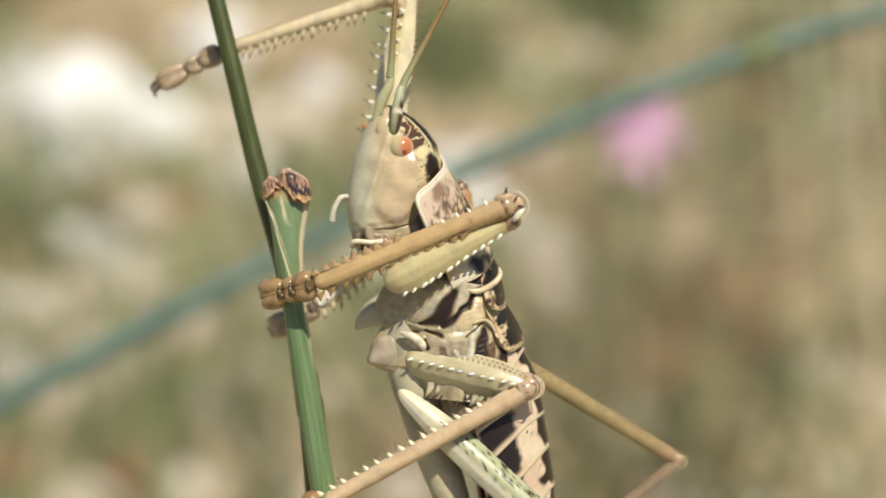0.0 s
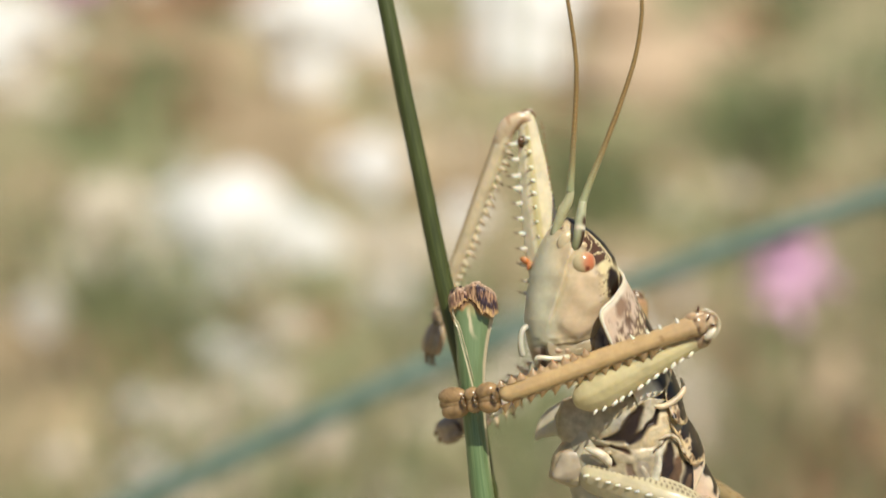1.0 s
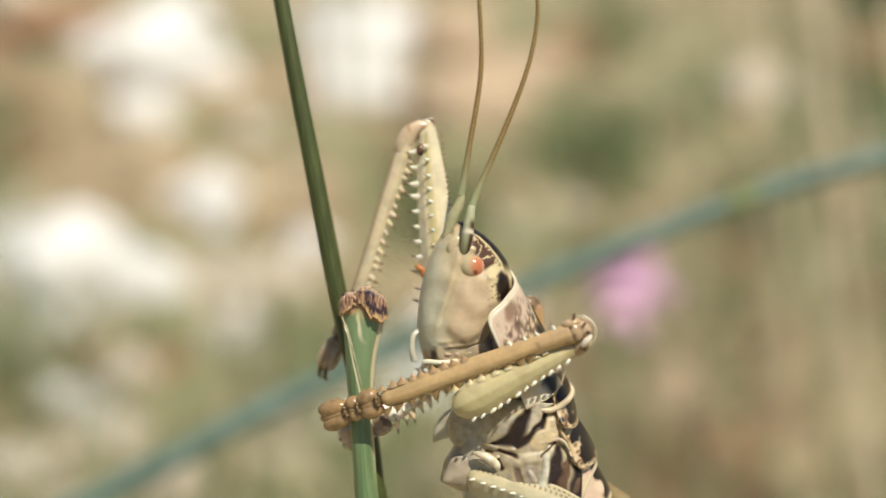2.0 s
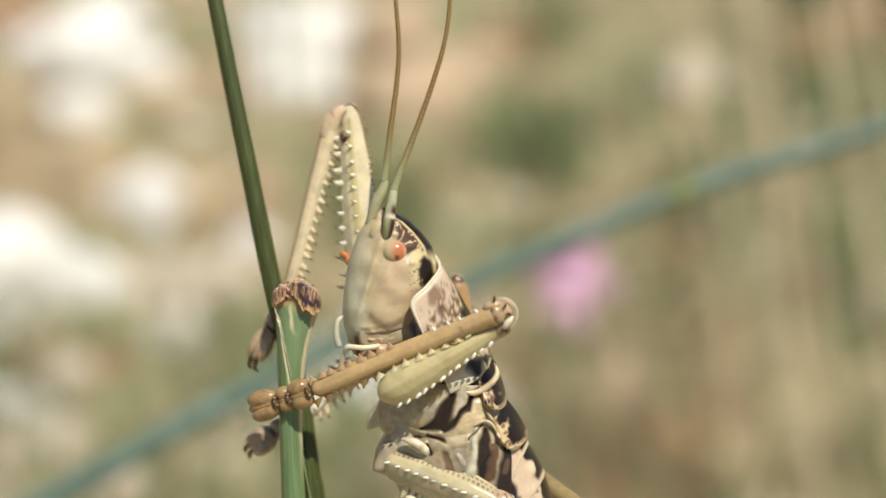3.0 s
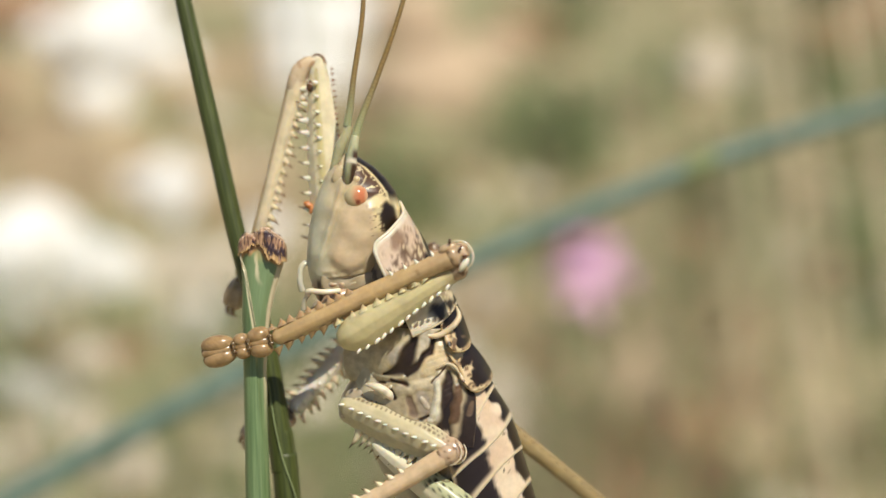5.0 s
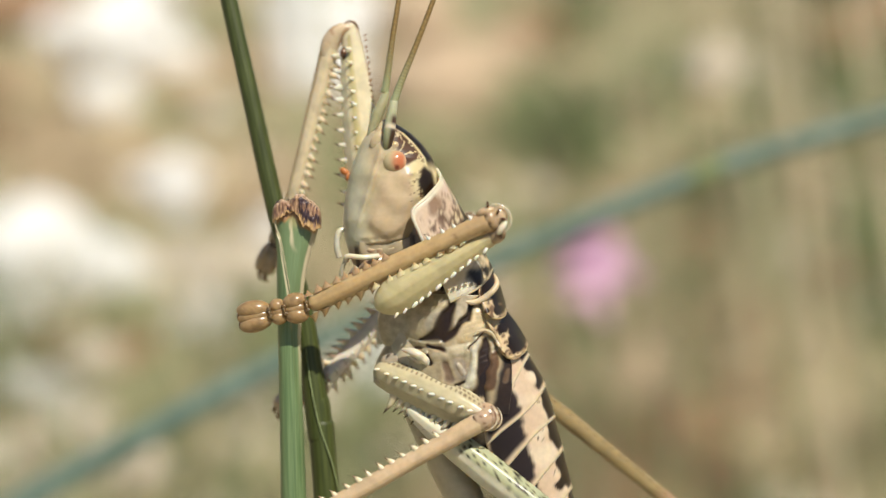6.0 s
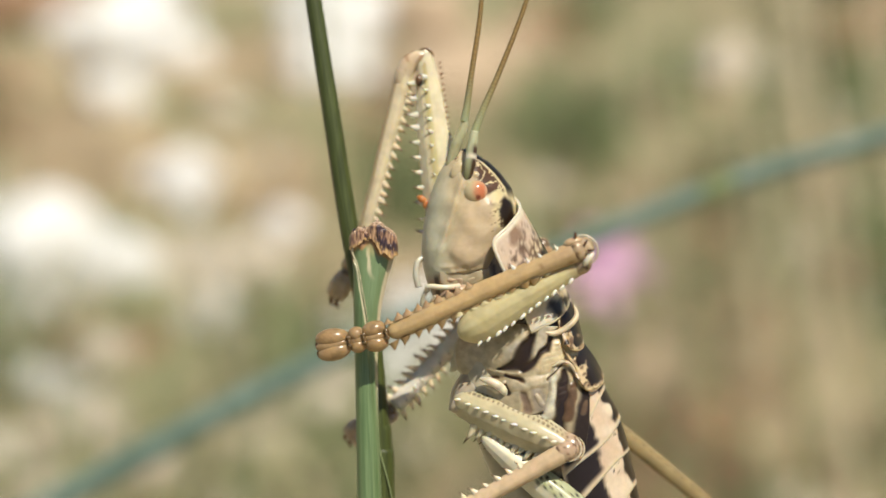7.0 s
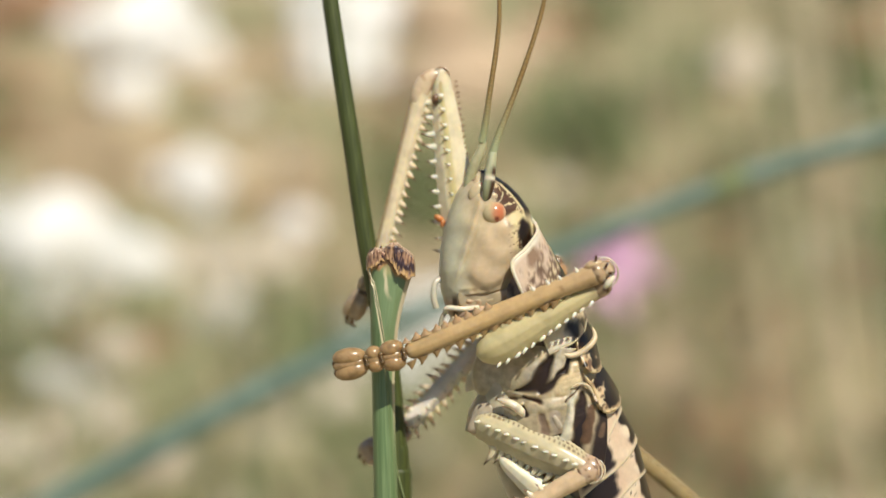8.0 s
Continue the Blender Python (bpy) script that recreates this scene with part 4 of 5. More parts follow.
def spines(part, mesh, length, y_of, z_of, side, n, t0=0.1, t1=0.95, size=1.0, seed=1, lift=0.0):
    """A row of n spines along a limb: side +1 or -1 on local y; lift turns them towards the viewer."""
    r3 = random.Random(seed)
    for i in range(n):
        t = t0 + (t1 - t0) * (i + 0.25 * r3.random()) / max(1, n - 1)
        ob = new("spine", mesh)
        ob.parent = part
        k = size * (0.85 + 0.3 * r3.random())
        ob.matrix_basis = Matrix.Translation((t * length, side * y_of(t) * U, z_of * U)) @ Matrix.Rotation(radians(side * lift), 4, "X") @ Matrix.Diagonal((k, side * k, k, 1)) @ Matrix.Rotation(radians(-9 + 18 * r3.random()), 4, "Z")


def tarsus(length, tone, label, wide=1.0, hook=1.0):
    """A foot of lobed segments along local x, with two claws."""
    foot = new("tarsus")
    foot.parent = cricket
    tagged(foot, label)
    tnt = flat_tint(tone, 0.2, 9000)
    k = length / (125 * U)
    dark = tuple(c * 0.4 for c in tone)

    def skin(u, v, p):
        g = grain(p.x / U, p.y / U, p.z / U, 0.10)
        return blend(tnt(u, v, p), tuple(c * 0.72 for c in tone), smooth(0.0, 0.5, g))
    # each segment: a core, and two swollen lobes above and below it
    for x0, x1, gap, ry, rz in ((0, 44, 12, 15, 18), (38, 68, 10, 13, 15), (64, 124, 12, 16, 18)):
        mid, half = (x0 + x1) / 2, (x1 - x0) / 2
        ball("segment", Vector((mid * k, 0, 1)) * U, (half * 1.02 * k * U, 12 * wide * U, rz * 0.80 * wide * U), skin, GLOSSY, foot, nu=18, nv=20)
        for s in (-1, 1):
            ball("pad", Vector((mid * k, s * gap * wide, 0)) * U, (half * 0.98 * k * U, ry * wide * U, rz * wide * U), skin, GLOSSY, foot, turn=s * (5 if x0 == 64 else -7), nu=20, nv=24)
    for x in (1, 40, 66):
        ball("joint", Vector((x * U * k, 0, 3 * U)), (3.5 * U, 10 * wide * U, 16 * wide * U), flat_tint(dark), GLOSSY, foot, "narrow dark joint")
        for y in (-7, 6):
            ball("joint", Vector((x * U * k, y * wide * U, 13 * wide * U)), (4.5 * U, 4.5 * U, 4 * U), flat_tint(dark), GLOSSY, foot, "narrow dark joint", nu=8, nv=10)
    for s in (-1, 1):
        tube("claw", [Vector((112 * k, s * 4 * wide, -2)) * U, Vector(((112 + 16 * hook) * k, s * 7 * wide, -6)) * U, Vector(((112 + 27 * hook) * k, s * 8 * wide + 4, -12)) * U, Vector(((112 + 29 * hook) * k, s * 7 * wide + 12, -18)) * U], [5.5 * U, 4.6 * U, 3.2 * U, 0.7 * U], flat_tint((0.12, 0.06, 0.03)), GLOSSY, foot, nu=8, nv=8)
    return foot


def leg_tint(base, knee=0.0, stripe=None):
    def f(u, v, p):
        g = grain(p.x / U, p.y / U, p.z / U, 0.04)
        c = blend(base, tuple(x * 0.86 for x in base), smooth(-0.1, 0.5, g))
        if stripe:
            c = blend(c, stripe, smooth(0.35, 0.1, abs(math.cos(v * math.tau) - 0.15)) * 0.7)
        return blend(c, (0.42, 0.25, 0.17), knee * smooth(0.86, 0.98, u))
    return f


def saw_tint(base):
    """An amber shin, paler along its toothed lower edge and towards the knee, with a few brown smudges."""
    def f(u, v, p):
        g = grain(p.x / U, p.y / U, p.z / U, 0.03)
        c = blend(base, tuple(x * 0.88 for x in base), smooth(-0.1, 0.5, g))
        c = blend(c, (0.56, 0.42, 0.24), 0.6 * smooth(0.35, 0.95, math.cos(v * math.tau)))
        c = blend(c, (0.54, 0.38, 0.22), 0.7 * smooth(0.30, 0.05, u))
        return blend(c, (0.24, 0.13, 0.06), 0.6 * smooth(0.30, 0.45, grain(p.x / U, p.y / U, p.z / U, 0.075)) * smooth(0.45, 0.2, u))
    return f


def rim_tint(base, edge):
    """A pale limb whose outer edge is brown."""
    return lambda u, v, p: blend(leg_tint(base)(u, v, p), edge, 0.8 * smooth(-0.55, -0.9, math.cos(v * math.tau)))


def dash_tint(base, rows, dot):
    """Rows of small dark dashes on the upper side."""
    def f(u, v, p):
        c = leg_tint(base, 0.7)(u, v, p)
        a = (v * math.tau + math.pi) % math.tau - math.pi
        for k, at in enumerate(rows):
            c = blend(c, dot, smooth(0.10, 0.05, abs(a - at)) * smooth(0.1, 0.5, math.sin(u * 150 + k * 2)) * smooth(0.03, 0.1, u) * smooth(0.97, 0.9, u))
        return c
    return f


def speckle_tint(base, dot):
    """Pale green with black dots on the upper half and a white keel below."""
    def f(u, v, p):
        x, y, z = p.x / U, p.y / U, p.z / U
        near = noise.voronoi(Vector((x * 0.085, math.atan2(z, y) * 3.4, 0)))[0][0]
        a = math.cos(v * math.tau)
        c = blend(base, (0.74, 0.69, 0.52), max(smooth(0.1, -0.3, a), smooth(0.26, 0.14, u)))
        return blend(c, dot, smooth(0.40, 0.32, near) * smooth(-0.3, 0.0, a) * smooth(0.16, 0.24, u))
    return f


def make_leg(kind, hip, fknee, tknee, end, tip, fw, tw, tint_f, tint_t, tone_foot, flat=0.7, keel=0.0, bow=0.0, wide=1.0, knee_size=1.15, foot=None, shin=None, bone=(0.45, 0.32, 0.19), start=0.05, rings=True, plain=False):
    """A leg in its resting place: femur, tibia and foot, each along its own x."""
    h, k, k2, e, t = (ins(*p) for p in (hip, fknee, tknee, end, tip))
    lf, lt, ls = (k - h).length, shin * U if shin else (e - k2).length, foot * U if foot else (t - e).length
    fem = limb("femur", lf, fw, [w * flat for w in fw], tint_f, CUTICLE, kind + " thigh", keel, bow=bow, start=start)
    tib = limb("tibia", lt, tw, [w * 0.85 for w in tw], tint_t, GLOSSY, kind + " shin with spines", 0.55)
    ft = tarsus(ls, tone_foot, kind + " foot with swollen pads", wide, 0.45 if wide == 1.0 else 1.0)
    for ob, a, b in ((fem, h, k), (tib, k2, e), (ft, e, t)):
        ob.matrix_basis = limb_pose(a, b)
    r = fw[-1] * knee_size * U
    def skin(centre):
        def f(u, v, p):
            q = (p - centre) / r
            g = grain(p.x / U, p.y / U, p.z / U, 0.12)
            n = grain(p.x / U, p.y / U, p.z / U, 0.05)
            c = blend(bone, tuple(k * 0.75 for k in bone), smooth(0, 0.4, n))
            c = blend(c, (0.10, 0.05, 0.03), smooth(0.16, 0.06, abs(math.hypot(q.x + 0.1, q.y) - 0.72)) * smooth(0.0, 0.3, q.x) * smooth(-0.25, 0.1, g))
            return blend(c, (0.14, 0.07, 0.04), smooth(0.28, 0.40, g) * 0.8)
        return f
    c0, c1 = Vector((lf - 0.25 * r, 0, 0)), Vector((0.5 * r, 0, 0))
    if plain:
        return {"parts": (fem, tib, ft), "len": (lf, lt, ls), "rest": (h, k, k2, e, t)}
    ball("knee", c0, (r * 1.1, r * 0.95, r * 0.72), skin(c0), GLOSSY, fem, "pinkish brown knee joint", nu=26, nv=32)
    ball("knee", c1, (r * 0.9, tw[0] * 0.96 * U, tw[0] * 0.82 * U), skin(c1), GLOSSY, tib, nu=18, nv=24)
    for s in (-1, 1) if rings else ():
        arc = [Vector((lf - 0.2 * r + r * 1.02 * math.cos(a), r * 0.9 * math.sin(a), s * r * 0.5)) for a in np.linspace(-1.3, 1.2, 9)]
        tube("knee_lobe", arc, [r * 0.02, r * 0.06, r * 0.07, r * 0.06, r * 0.02], flat_tint((0.60, 0.50, 0.37), 0.3, 12000), GLOSSY, fem, "thin pale rim of the knee", nu=28, nv=8)
    return {"parts": (fem, tib, ft), "len": (lf, lt, ls), "rest": (h, k, k2, e, t)}


def saddle_knee(leg):
    """Lobes round the knee of the near foreleg: a bump above, a thin clear rim behind, a small white lobe below, dark notches between."""
    fem, lf = leg["parts"][0], leg["len"][0]

    def q(x, y, z):
        return Vector((lf + (x + 8) * U, (y + 25) * U, (z + 8) * U))
    pale = flat_tint((0.56, 0.40, 0.24), 0.25, 12000)
    dark = flat_tint((0.10, 0.045, 0.025), 0.3, 14000)
    for s in (-1, 1):
        arc = [q(2 + 25 * math.cos(a), -3 + 26 * math.sin(a), s * 9) for a in np.linspace(-1.5, 1.35, 11)]
        tube("knee_rim", arc, [0.8 * U, 1.4 * U, 1.6 * U, 1.4 * U, 0.8 * U], flat_tint((0.58, 0.50, 0.38), 0.3, 14000), GLOSSY, fem, "thin clear rim of the knee", nu=34, nv=8)
    ball("knee_lobe", q(-5, 17, 2), (17 * U, 8 * U, 13 * U), pale, GLOSSY, fem, "pinkish lobe over the knee", turn=-12, nu=16, nv=18)
    ball("knee_lobe", q(4, -20, 8), (14 * U, 6 * U, 8 * U), flat_tint((0.76, 0.70, 0.56), 0.2), GLOSSY, fem, "small whitish lobe under the knee", turn=24, nu=14, nv=16)
    ball("knee_lobe", q(8, 0, 0), (16 * U, 17 * U, 11 * U), flat_tint((0.56, 0.42, 0.27), 0.35, 12000), GLOSSY, fem, nu=16, nv=18)
    for x, y, t in ((13, 6, 30), (14, -9, -30), (4, 25, 60)):
        ball("knee_notch", q(x, y, 13), (6 * U, 2.4 * U, 3 * U), dark, GLOSSY, fem, "dark notch of the knee", turn=t, nu=10, nv=12)


def arched_knee(leg):
    """The far foreleg's knee: the shin's head arches over to the thigh, which ends in a blunt, dark-edged cap."""
    fem, tib, lf = leg["parts"][0], leg["parts"][1], leg["len"][0]

    def skin(u, v, p):
        g = grain(p.x / U, p.y / U, p.z / U, 0.07)
        return blend((0.66, 0.52, 0.35), (0.46, 0.30, 0.18), smooth(0.0, 0.4, g))
    bend = [Vector((x, y, z)) * U for x, y, z in ((38, 0, 0), (18, -1, 1), (0, 3, 2), (-13, 12, 3), (-19, 24, 3), (-20, 34, 2))]
    tube("shin_head", bend, [16 * U, 17 * U, 16.5 * U, 14 * U, 11 * U, 7 * U], skin, GLOSSY, tib, "pinkish bent head of the shin", nu=36, nv=24, flat=0.85)
    cap = [Vector((lf + x * U, y * U, 0)) for x, y in ((-60, 0), (-24, 0), (2, 1), (11, 2))]
    tube("knee_cap", cap, [17 * U, 17 * U, 16 * U, 12 * U], lambda u, v, p: blend((0.74, 0.65, 0.45), (0.54, 0.46, 0.36), smooth(0.55, 0.95, u)), CUTICLE, fem, "blunt translucent cap of the knee", nu=24, nv=24, flat=0.7)
    for s in (-1, 1):
        arc = [Vector((lf + (-6 + 17 * math.cos(a)) * U, 15.5 * math.sin(a) * U, s * 9 * U)) for a in np.linspace(-1.5, 0.6, 8)]
        tube("knee_rim", arc, [0.8 * U, 2 * U, 1.6 * U, 0.8 * U], flat_tint((0.24, 0.15, 0.09), 0.3, 12000), GLOSSY, fem, "thin dark edge of the knee cap", nu=24, nv=8)


# near foreleg
NF = make_leg("pale", (628, 566, 84), (850, 446, 116), (846, 416, 128), (514, 574, 56), (392, 604, 44), [27, 32, 28, 22, 17, 13], [20, 16, 17, 18, 19, 19, 16], leg_tint((0.60, 0.52, 0.29), 0.4), saw_tint((0.57, 0.40, 0.20)), (0.37, 0.24, 0.115), keel=0.9, knee_size=1.2, start=0.15, rings=False)
saddle_knee(NF)
NF["drop"] = (4, 28)
spines(NF["parts"][1], TOOTH, NF["len"][1], lambda t: 16 + 2 * t, 4, 1, 13, 0.24, 0.97, 0.85, 2)
spines(NF["parts"][1], SHORT_TOOTH, NF["len"][1], lambda t: 16 + t, 4, -1, 9, 0.55, 0.97, 1.2, 3)
spines(NF["parts"][0], PALE_TOOTH, NF["len"][0], lambda t: 31 - 19 * t, 6, 1, 8, 0.08, 0.75, 1.0, 31)
spines(NF["parts"][1], WHITE_SPINE, NF["len"][1], lambda t: 15, 4, -1, 4, 0.10, 0.32, 0.7, 13)
spines(NF["parts"][0], FLECK, NF["len"][0], lambda t: float(np.interp(t, (0, 0.2, 0.4, 0.6, 0.8, 1), (26, 31, 27, 20, 15, 11))), 9, -1, 12, 0.10, 0.85, 0.8, 4, 15)

# far foreleg
FF = make_leg("pale", (612, 400, -40), (574, 78, -50), (541, 84, -52), (472, 398, -75), (432, 508, -80), [30, 33, 33, 30, 24, 16], [18, 17, 16, 15, 14, 14, 13], leg_tint((0.76, 0.67, 0.46), 0.3, (0.52, 0.44, 0.18)), rim_tint((0.76, 0.64, 0.43), (0.44, 0.30, 0.15)), (0.46, 0.35, 0.23), keel=0.9, wide=0.75, foot=134, knee_size=0.95, bone=(0.62, 0.49, 0.32), rings=False, plain=True)
arched_knee(FF)
spines(FF["parts"][1], LONG_SPINE, FF["len"][1], lambda t: 13 - 3 * t, 4, 1, 17, 0.14, 0.97, 0.72, 5)
spines(FF["parts"][0], WHITE_SPINE, FF["len"][0], lambda t: 31 - 7 * t, 4, 1, 11, 0.02, 0.84, 1.25, 6)
spines(FF["parts"][0], NUB, FF["len"][0], lambda t: 31 - 6 * t, 4, -1, 22, 0.30, 0.95, 0.8, 26)
spines(FF["parts"][0], WHITE_SPINE, FF["len"][0], lambda t: 3, 20, 1, 11, 0.10, 0.86, 0.8, 16, 40)
ball("joint_mark", Vector((FF["len"][0] * 0.86, 15 * U, 9 * U)), (11 * U, 7 * U, 6 * U), flat_tint((0.14, 0.07, 0.03), 0.3), GLOSSY, FF["parts"][0], "dark hollow beside the knee")
ball("fleck", Vector((FF["len"][0] * 0.22, 35 * U, 10 * U)), (10 * U, 6 * U, 5 * U), flat_tint((0.52, 0.20, 0.06), 0.5, 20000), GLOSSY, FF["parts"][0], "small orange speck on the thigh", turn=50)
ball("fleck", Vector((FF["len"][0] * 0.19, 30 * U, 12 * U)), (8 * U, 4 * U, 5 * U), flat_tint((0.50, 0.20, 0.07), 0.5, 20000), GLOSSY, FF["parts"][0], "small orange speck on the thigh", turn=-20)

# near middle leg
NM = make_leg("pale", (636, 676, 14), (840, 752, 92), (838, 758, 102), (503, 975, 42), (400, 1010, 42), [25, 32, 35, 36, 32, 22], [18, 16, 15, 15, 14, 14], dash_tint((0.57, 0.50, 0.32), (0.42, 0.72), BROWN), leg_tint((0.63, 0.47, 0.30)), AMBER, flat=0.92, keel=1.0, bone=(0.50, 0.36, 0.24), start=0.09)
spines(NM["parts"][1], LONG_SPINE, NM["len"][1], lambda t: 14, 4, -1, 15, 0.22, 0.98, 0.58, 7)
spines(NM["parts"][0], FANG, NM["len"][0], lambda t: 32 - 5 * t, 3, -1, 12, 0.24, 0.90, 0.95, 8)
spines(NM["parts"][0], FLECK, NM["len"][0], lambda t: -2, 31, -1, 11, 0.06, 0.88, 0.75, 9, 10)

# far middle leg
FM = make_leg("pale", (800, 600, -70), (788, 398, -96), (786, 398, -96), (545, 690, -80), (455, 742, -106), [26, 26, 24, 22, 20], [21, 20, 19, 18, 17], leg_tint(TAN, 0.5), leg_tint((0.82, 0.75, 0.64)), (0.42, 0.32, 0.23), wide=0.9, shin=345, bone=(0.24, 0.16, 0.09), knee_size=0.8)
spines(FM["parts"][1], LONG_SPINE, FM["len"][1], lambda t: 16, 4, 1, 11, 0.45, 0.97, 0.8, 10)
spines(FM["parts"][1], LONG_SPINE, FM["len"][1], lambda t: 16, 4, -1, 11, 0.45, 0.97, 0.8, 11)
spines(FM["parts"][1], WHITE_SPINE, FM["len"][1], lambda t: 2, 14, 1, 9, 0.45, 0.97, 0.7, 12, 50)

# hind legs
make_leg("speckled green", (686, 742, 44), (1120, 1060, 150), (1122, 1064, 150), (760, 1460, 120), (660, 1500, 110), [12, 24, 29, 28, 26, 22, 18], [14, 13, 12, 11], speckle_tint((0.46, 0.47, 0.29), BLACK), leg_tint(TAN), AMBER, keel=0.9)
FH = make_leg("brown", (810, 626, -70), (1149, 899, -120), (1150, 903, -120), (830, 1270, -110), (750, 1330, -100), [13, 15, 16, 15, 14, 13], [12, 11, 10, 9], dash_tint((0.36, 0.27, 0.13), (0.5, 0.9, -0.3), BROWN), leg_tint((0.30, 0.22, 0.14)), AMBER)


# feelers
def antenna(points, label):
    def tint(u, v, p):
        k = 0.5 + 0.5 * math.cos(u * 420)
        c = blend((0.40, 0.43, 0.24), (0.30, 0.20, 0.075), smooth(0.0, 0.35, u))
        return blend(c, tuple(x * 0.55 for x in c), k * 0.7)
    return tube("antenna", points, [7.4 * U, 6.2 * U, 5 * U, 4.4 * U, 4 * U, 3.6 * U, 3.2 * U, 2.6 * U], tint, CUTICLE, head, label, nu=170, nv=8)


def rel(x, y, d=0.0):
    return Vector((x, -y, d)) * U


ANT_A = antenna([rel(-18, -118, 28), rel(-14, -150, 28), rel(-8, -210, 28), rel(2, -300, 20), rel(3, -370, 15), rel(-8, -470, 10), rel(-22, -560, 0), rel(-30, -650, 0)], "thin ringed feeler")
ANT_B = antenna([rel(-4, -95, 52), rel(8, -135, 50), rel(31, -200, 46), rel(60, -290, 40), rel(80, -370, 35), rel(86, -450, 30), rel(72, -512, 30), rel(34, -540, 30)], "thin ringed feeler")


# ---- movement ----
# seconds, the eye's place on the sheet, the head's turn, the trunk's swing
INSECT = [
    (0.0, 714, 260, 8.7, -7.0), (0.3, 716, 270, 8.7, -7.0), (0.5, 797, 303, 8.7, -6.6), (0.8, 966, 431, 8.7, -6.0), (1.0, 1028, 459, 8.7, -5.6), (1.2, 1007, 505, 8.7, -5.8),
    (1.5, 907, 542, 8.1, -6.0), (1.8, 839, 470, 6.8, -5.6), (2.0, 836, 466, 6.2, -5.3), (2.2, 808, 461, 6.2, -5.0), (3.3, 688, 421, 4.3, -1.6), (3.5, 707, 401, 4.3, -1.2),
    (4.0, 651, 354, 1.2, -0.3), (4.5, 660, 305, 0.0, 0.0), (5.0, 635, 345, 1.2, -0.5), (5.2, 699, 306, 1.9, -0.8), (6.3, 705, 282, 3.1, -2.2), (6.5, 750, 292, 3.1, -2.5),
    (7.0, 841, 337, 3.7, -3.3), (7.5, 867, 337, 4.3, -3.6), (8.0, 873, 374, 5.0, -3.8),
]
# seconds, the cut top's place, its lean; the tall stem's lean and sideways shift
STEMS = [
    (0.0, 506, 328, 7.8, 2.0, -6), (0.3, 494, 318, 7.8, 2.0, -6), (0.5, 587, 360, 7.8, 2.0, -6), (0.8, 752, 480, 6.0, 1.6, -4), (1.0, 835, 525, 4.9, 0.2, 0), (1.2, 813, 579, 4.5, 1.0, -2),
    (1.5, 707, 599, 3.2, -0.5, -4), (1.8, 645, 544, 3.3, -0.3, -2), (2.0, 642, 533, 3.2, -0.6, -2), (2.2, 616, 530, 3.2, -0.9, -2), (3.3, 514, 505, 0.5, 0.0, -3), (3.5, 537, 487, 0.5, 0.0, 0),
    (4.0, 485, 447, 0.2, 0.8, 0), (4.5, 495, 400, 0.0, 0.4, 0), (5.0, 465, 430, 0.2, 1.3, -7), (5.2, 526, 392, 0.3, 1.1, -4), (6.3, 526, 368, 0.2, 1.0, 4), (6.5, 572, 377, 0.3, 0.8, 5),
    (7.0, 661, 420, 0.3, -2.7, 0), (7.5, 687, 420, 0.3, -3.3, 3), (8.0, 691, 456, 0.3, -3.0, 3),
]
TIMES = [row[0] for row in INSECT]
PIVOT = ins(715, 420)


def along(rows, t):
    """A row of numbers between those given, by time."""
    ts = [r[0] for r in rows]
    return [float(np.interp(t, ts, [r[k] for r in rows])) for k in range(1, len(rows[0]))]


# limbs' ends on the sheet, counted from the eye: seconds, thigh's knee, shin's knee, shin's end, foot's tip
NEAR_FORE = [(0.0, 195, 113, -154, 250, -252, 266), (0.5, 193, 115, -157, 227, -255, 250), (0.8, 192, 117, -161, 224, -260, 246), (1.0, 200, 111, -153, 241, -250, 258), (1.5, 191, 114, -162, 230, -262, 254), (2.0, 186, 116, -163, 242, -268, 276),
             (2.2, 196, 108, -150, 244, -254, 281), (3.3, 189, 113, -148, 254, -262, 284), (3.5, 193, 110, -147, 258, -264, 288), (4.0, 182, 110, -146, 266, -266, 296), (4.5, 186, 113, -146, 269, -268, 299), (5.0, 184, 111, -150, 258, -274, 285), (6.3, 180, 109, -155, 259, -281, 283),
             (7.0, 185, 109, -156, 257, -282, 282), (8.0, 187, 110, -158, 253, -284, 278)]
FAR_FORE = [(0.0, 8, -278, -30, -270, -325, -178, -459, -108), (0.3, 22, -258, -11, -257, -320, -142, -440, -84), (0.5, -75, -263, -107, -253, -307, -13, -402, 135), (0.8, -96, -262, -131, -247, -238, 28, -296, 178),
            (1.0, -91, -252, -122, -239, -220, 50, -258, 195), (1.5, -75, -246, -107, -232, -208, 66, -260, 182), (2.2, -82, -244, -112, -230, -205, 75, -262, 190), (3.3, -83, -243, -113, -230, -190, 86, -250, 195),
            (4.0, -83, -233, -113, -219, -182, 92, -226, 200), (4.5, -86, -229, -117, -213, -188, 93, -228, 203), (5.0, -77, -238, -107, -224, -186, 86, -236, 196), (6.3, -86, -239, -116, -225, -194, 83, -244, 188), (8.0, -91, -243, -121, -229, -199, 83, -250, 187)]
NEAR_MID = [(0.0, 228, 434, -121, 630), (0.5, 226, 438, -126, 626), (0.8, 214, 444, -135, 635), (2.2, 206, 450, -150, 650), (3.3, 184, 456, -160, 665), (4.0, 180, 456, -158, 668), (4.5, 178, 460, -157, 670), (5.0, 172, 460, -165, 660), (6.3, 164, 461, -180, 656), (8.0, 170, 462, -180, 656)]
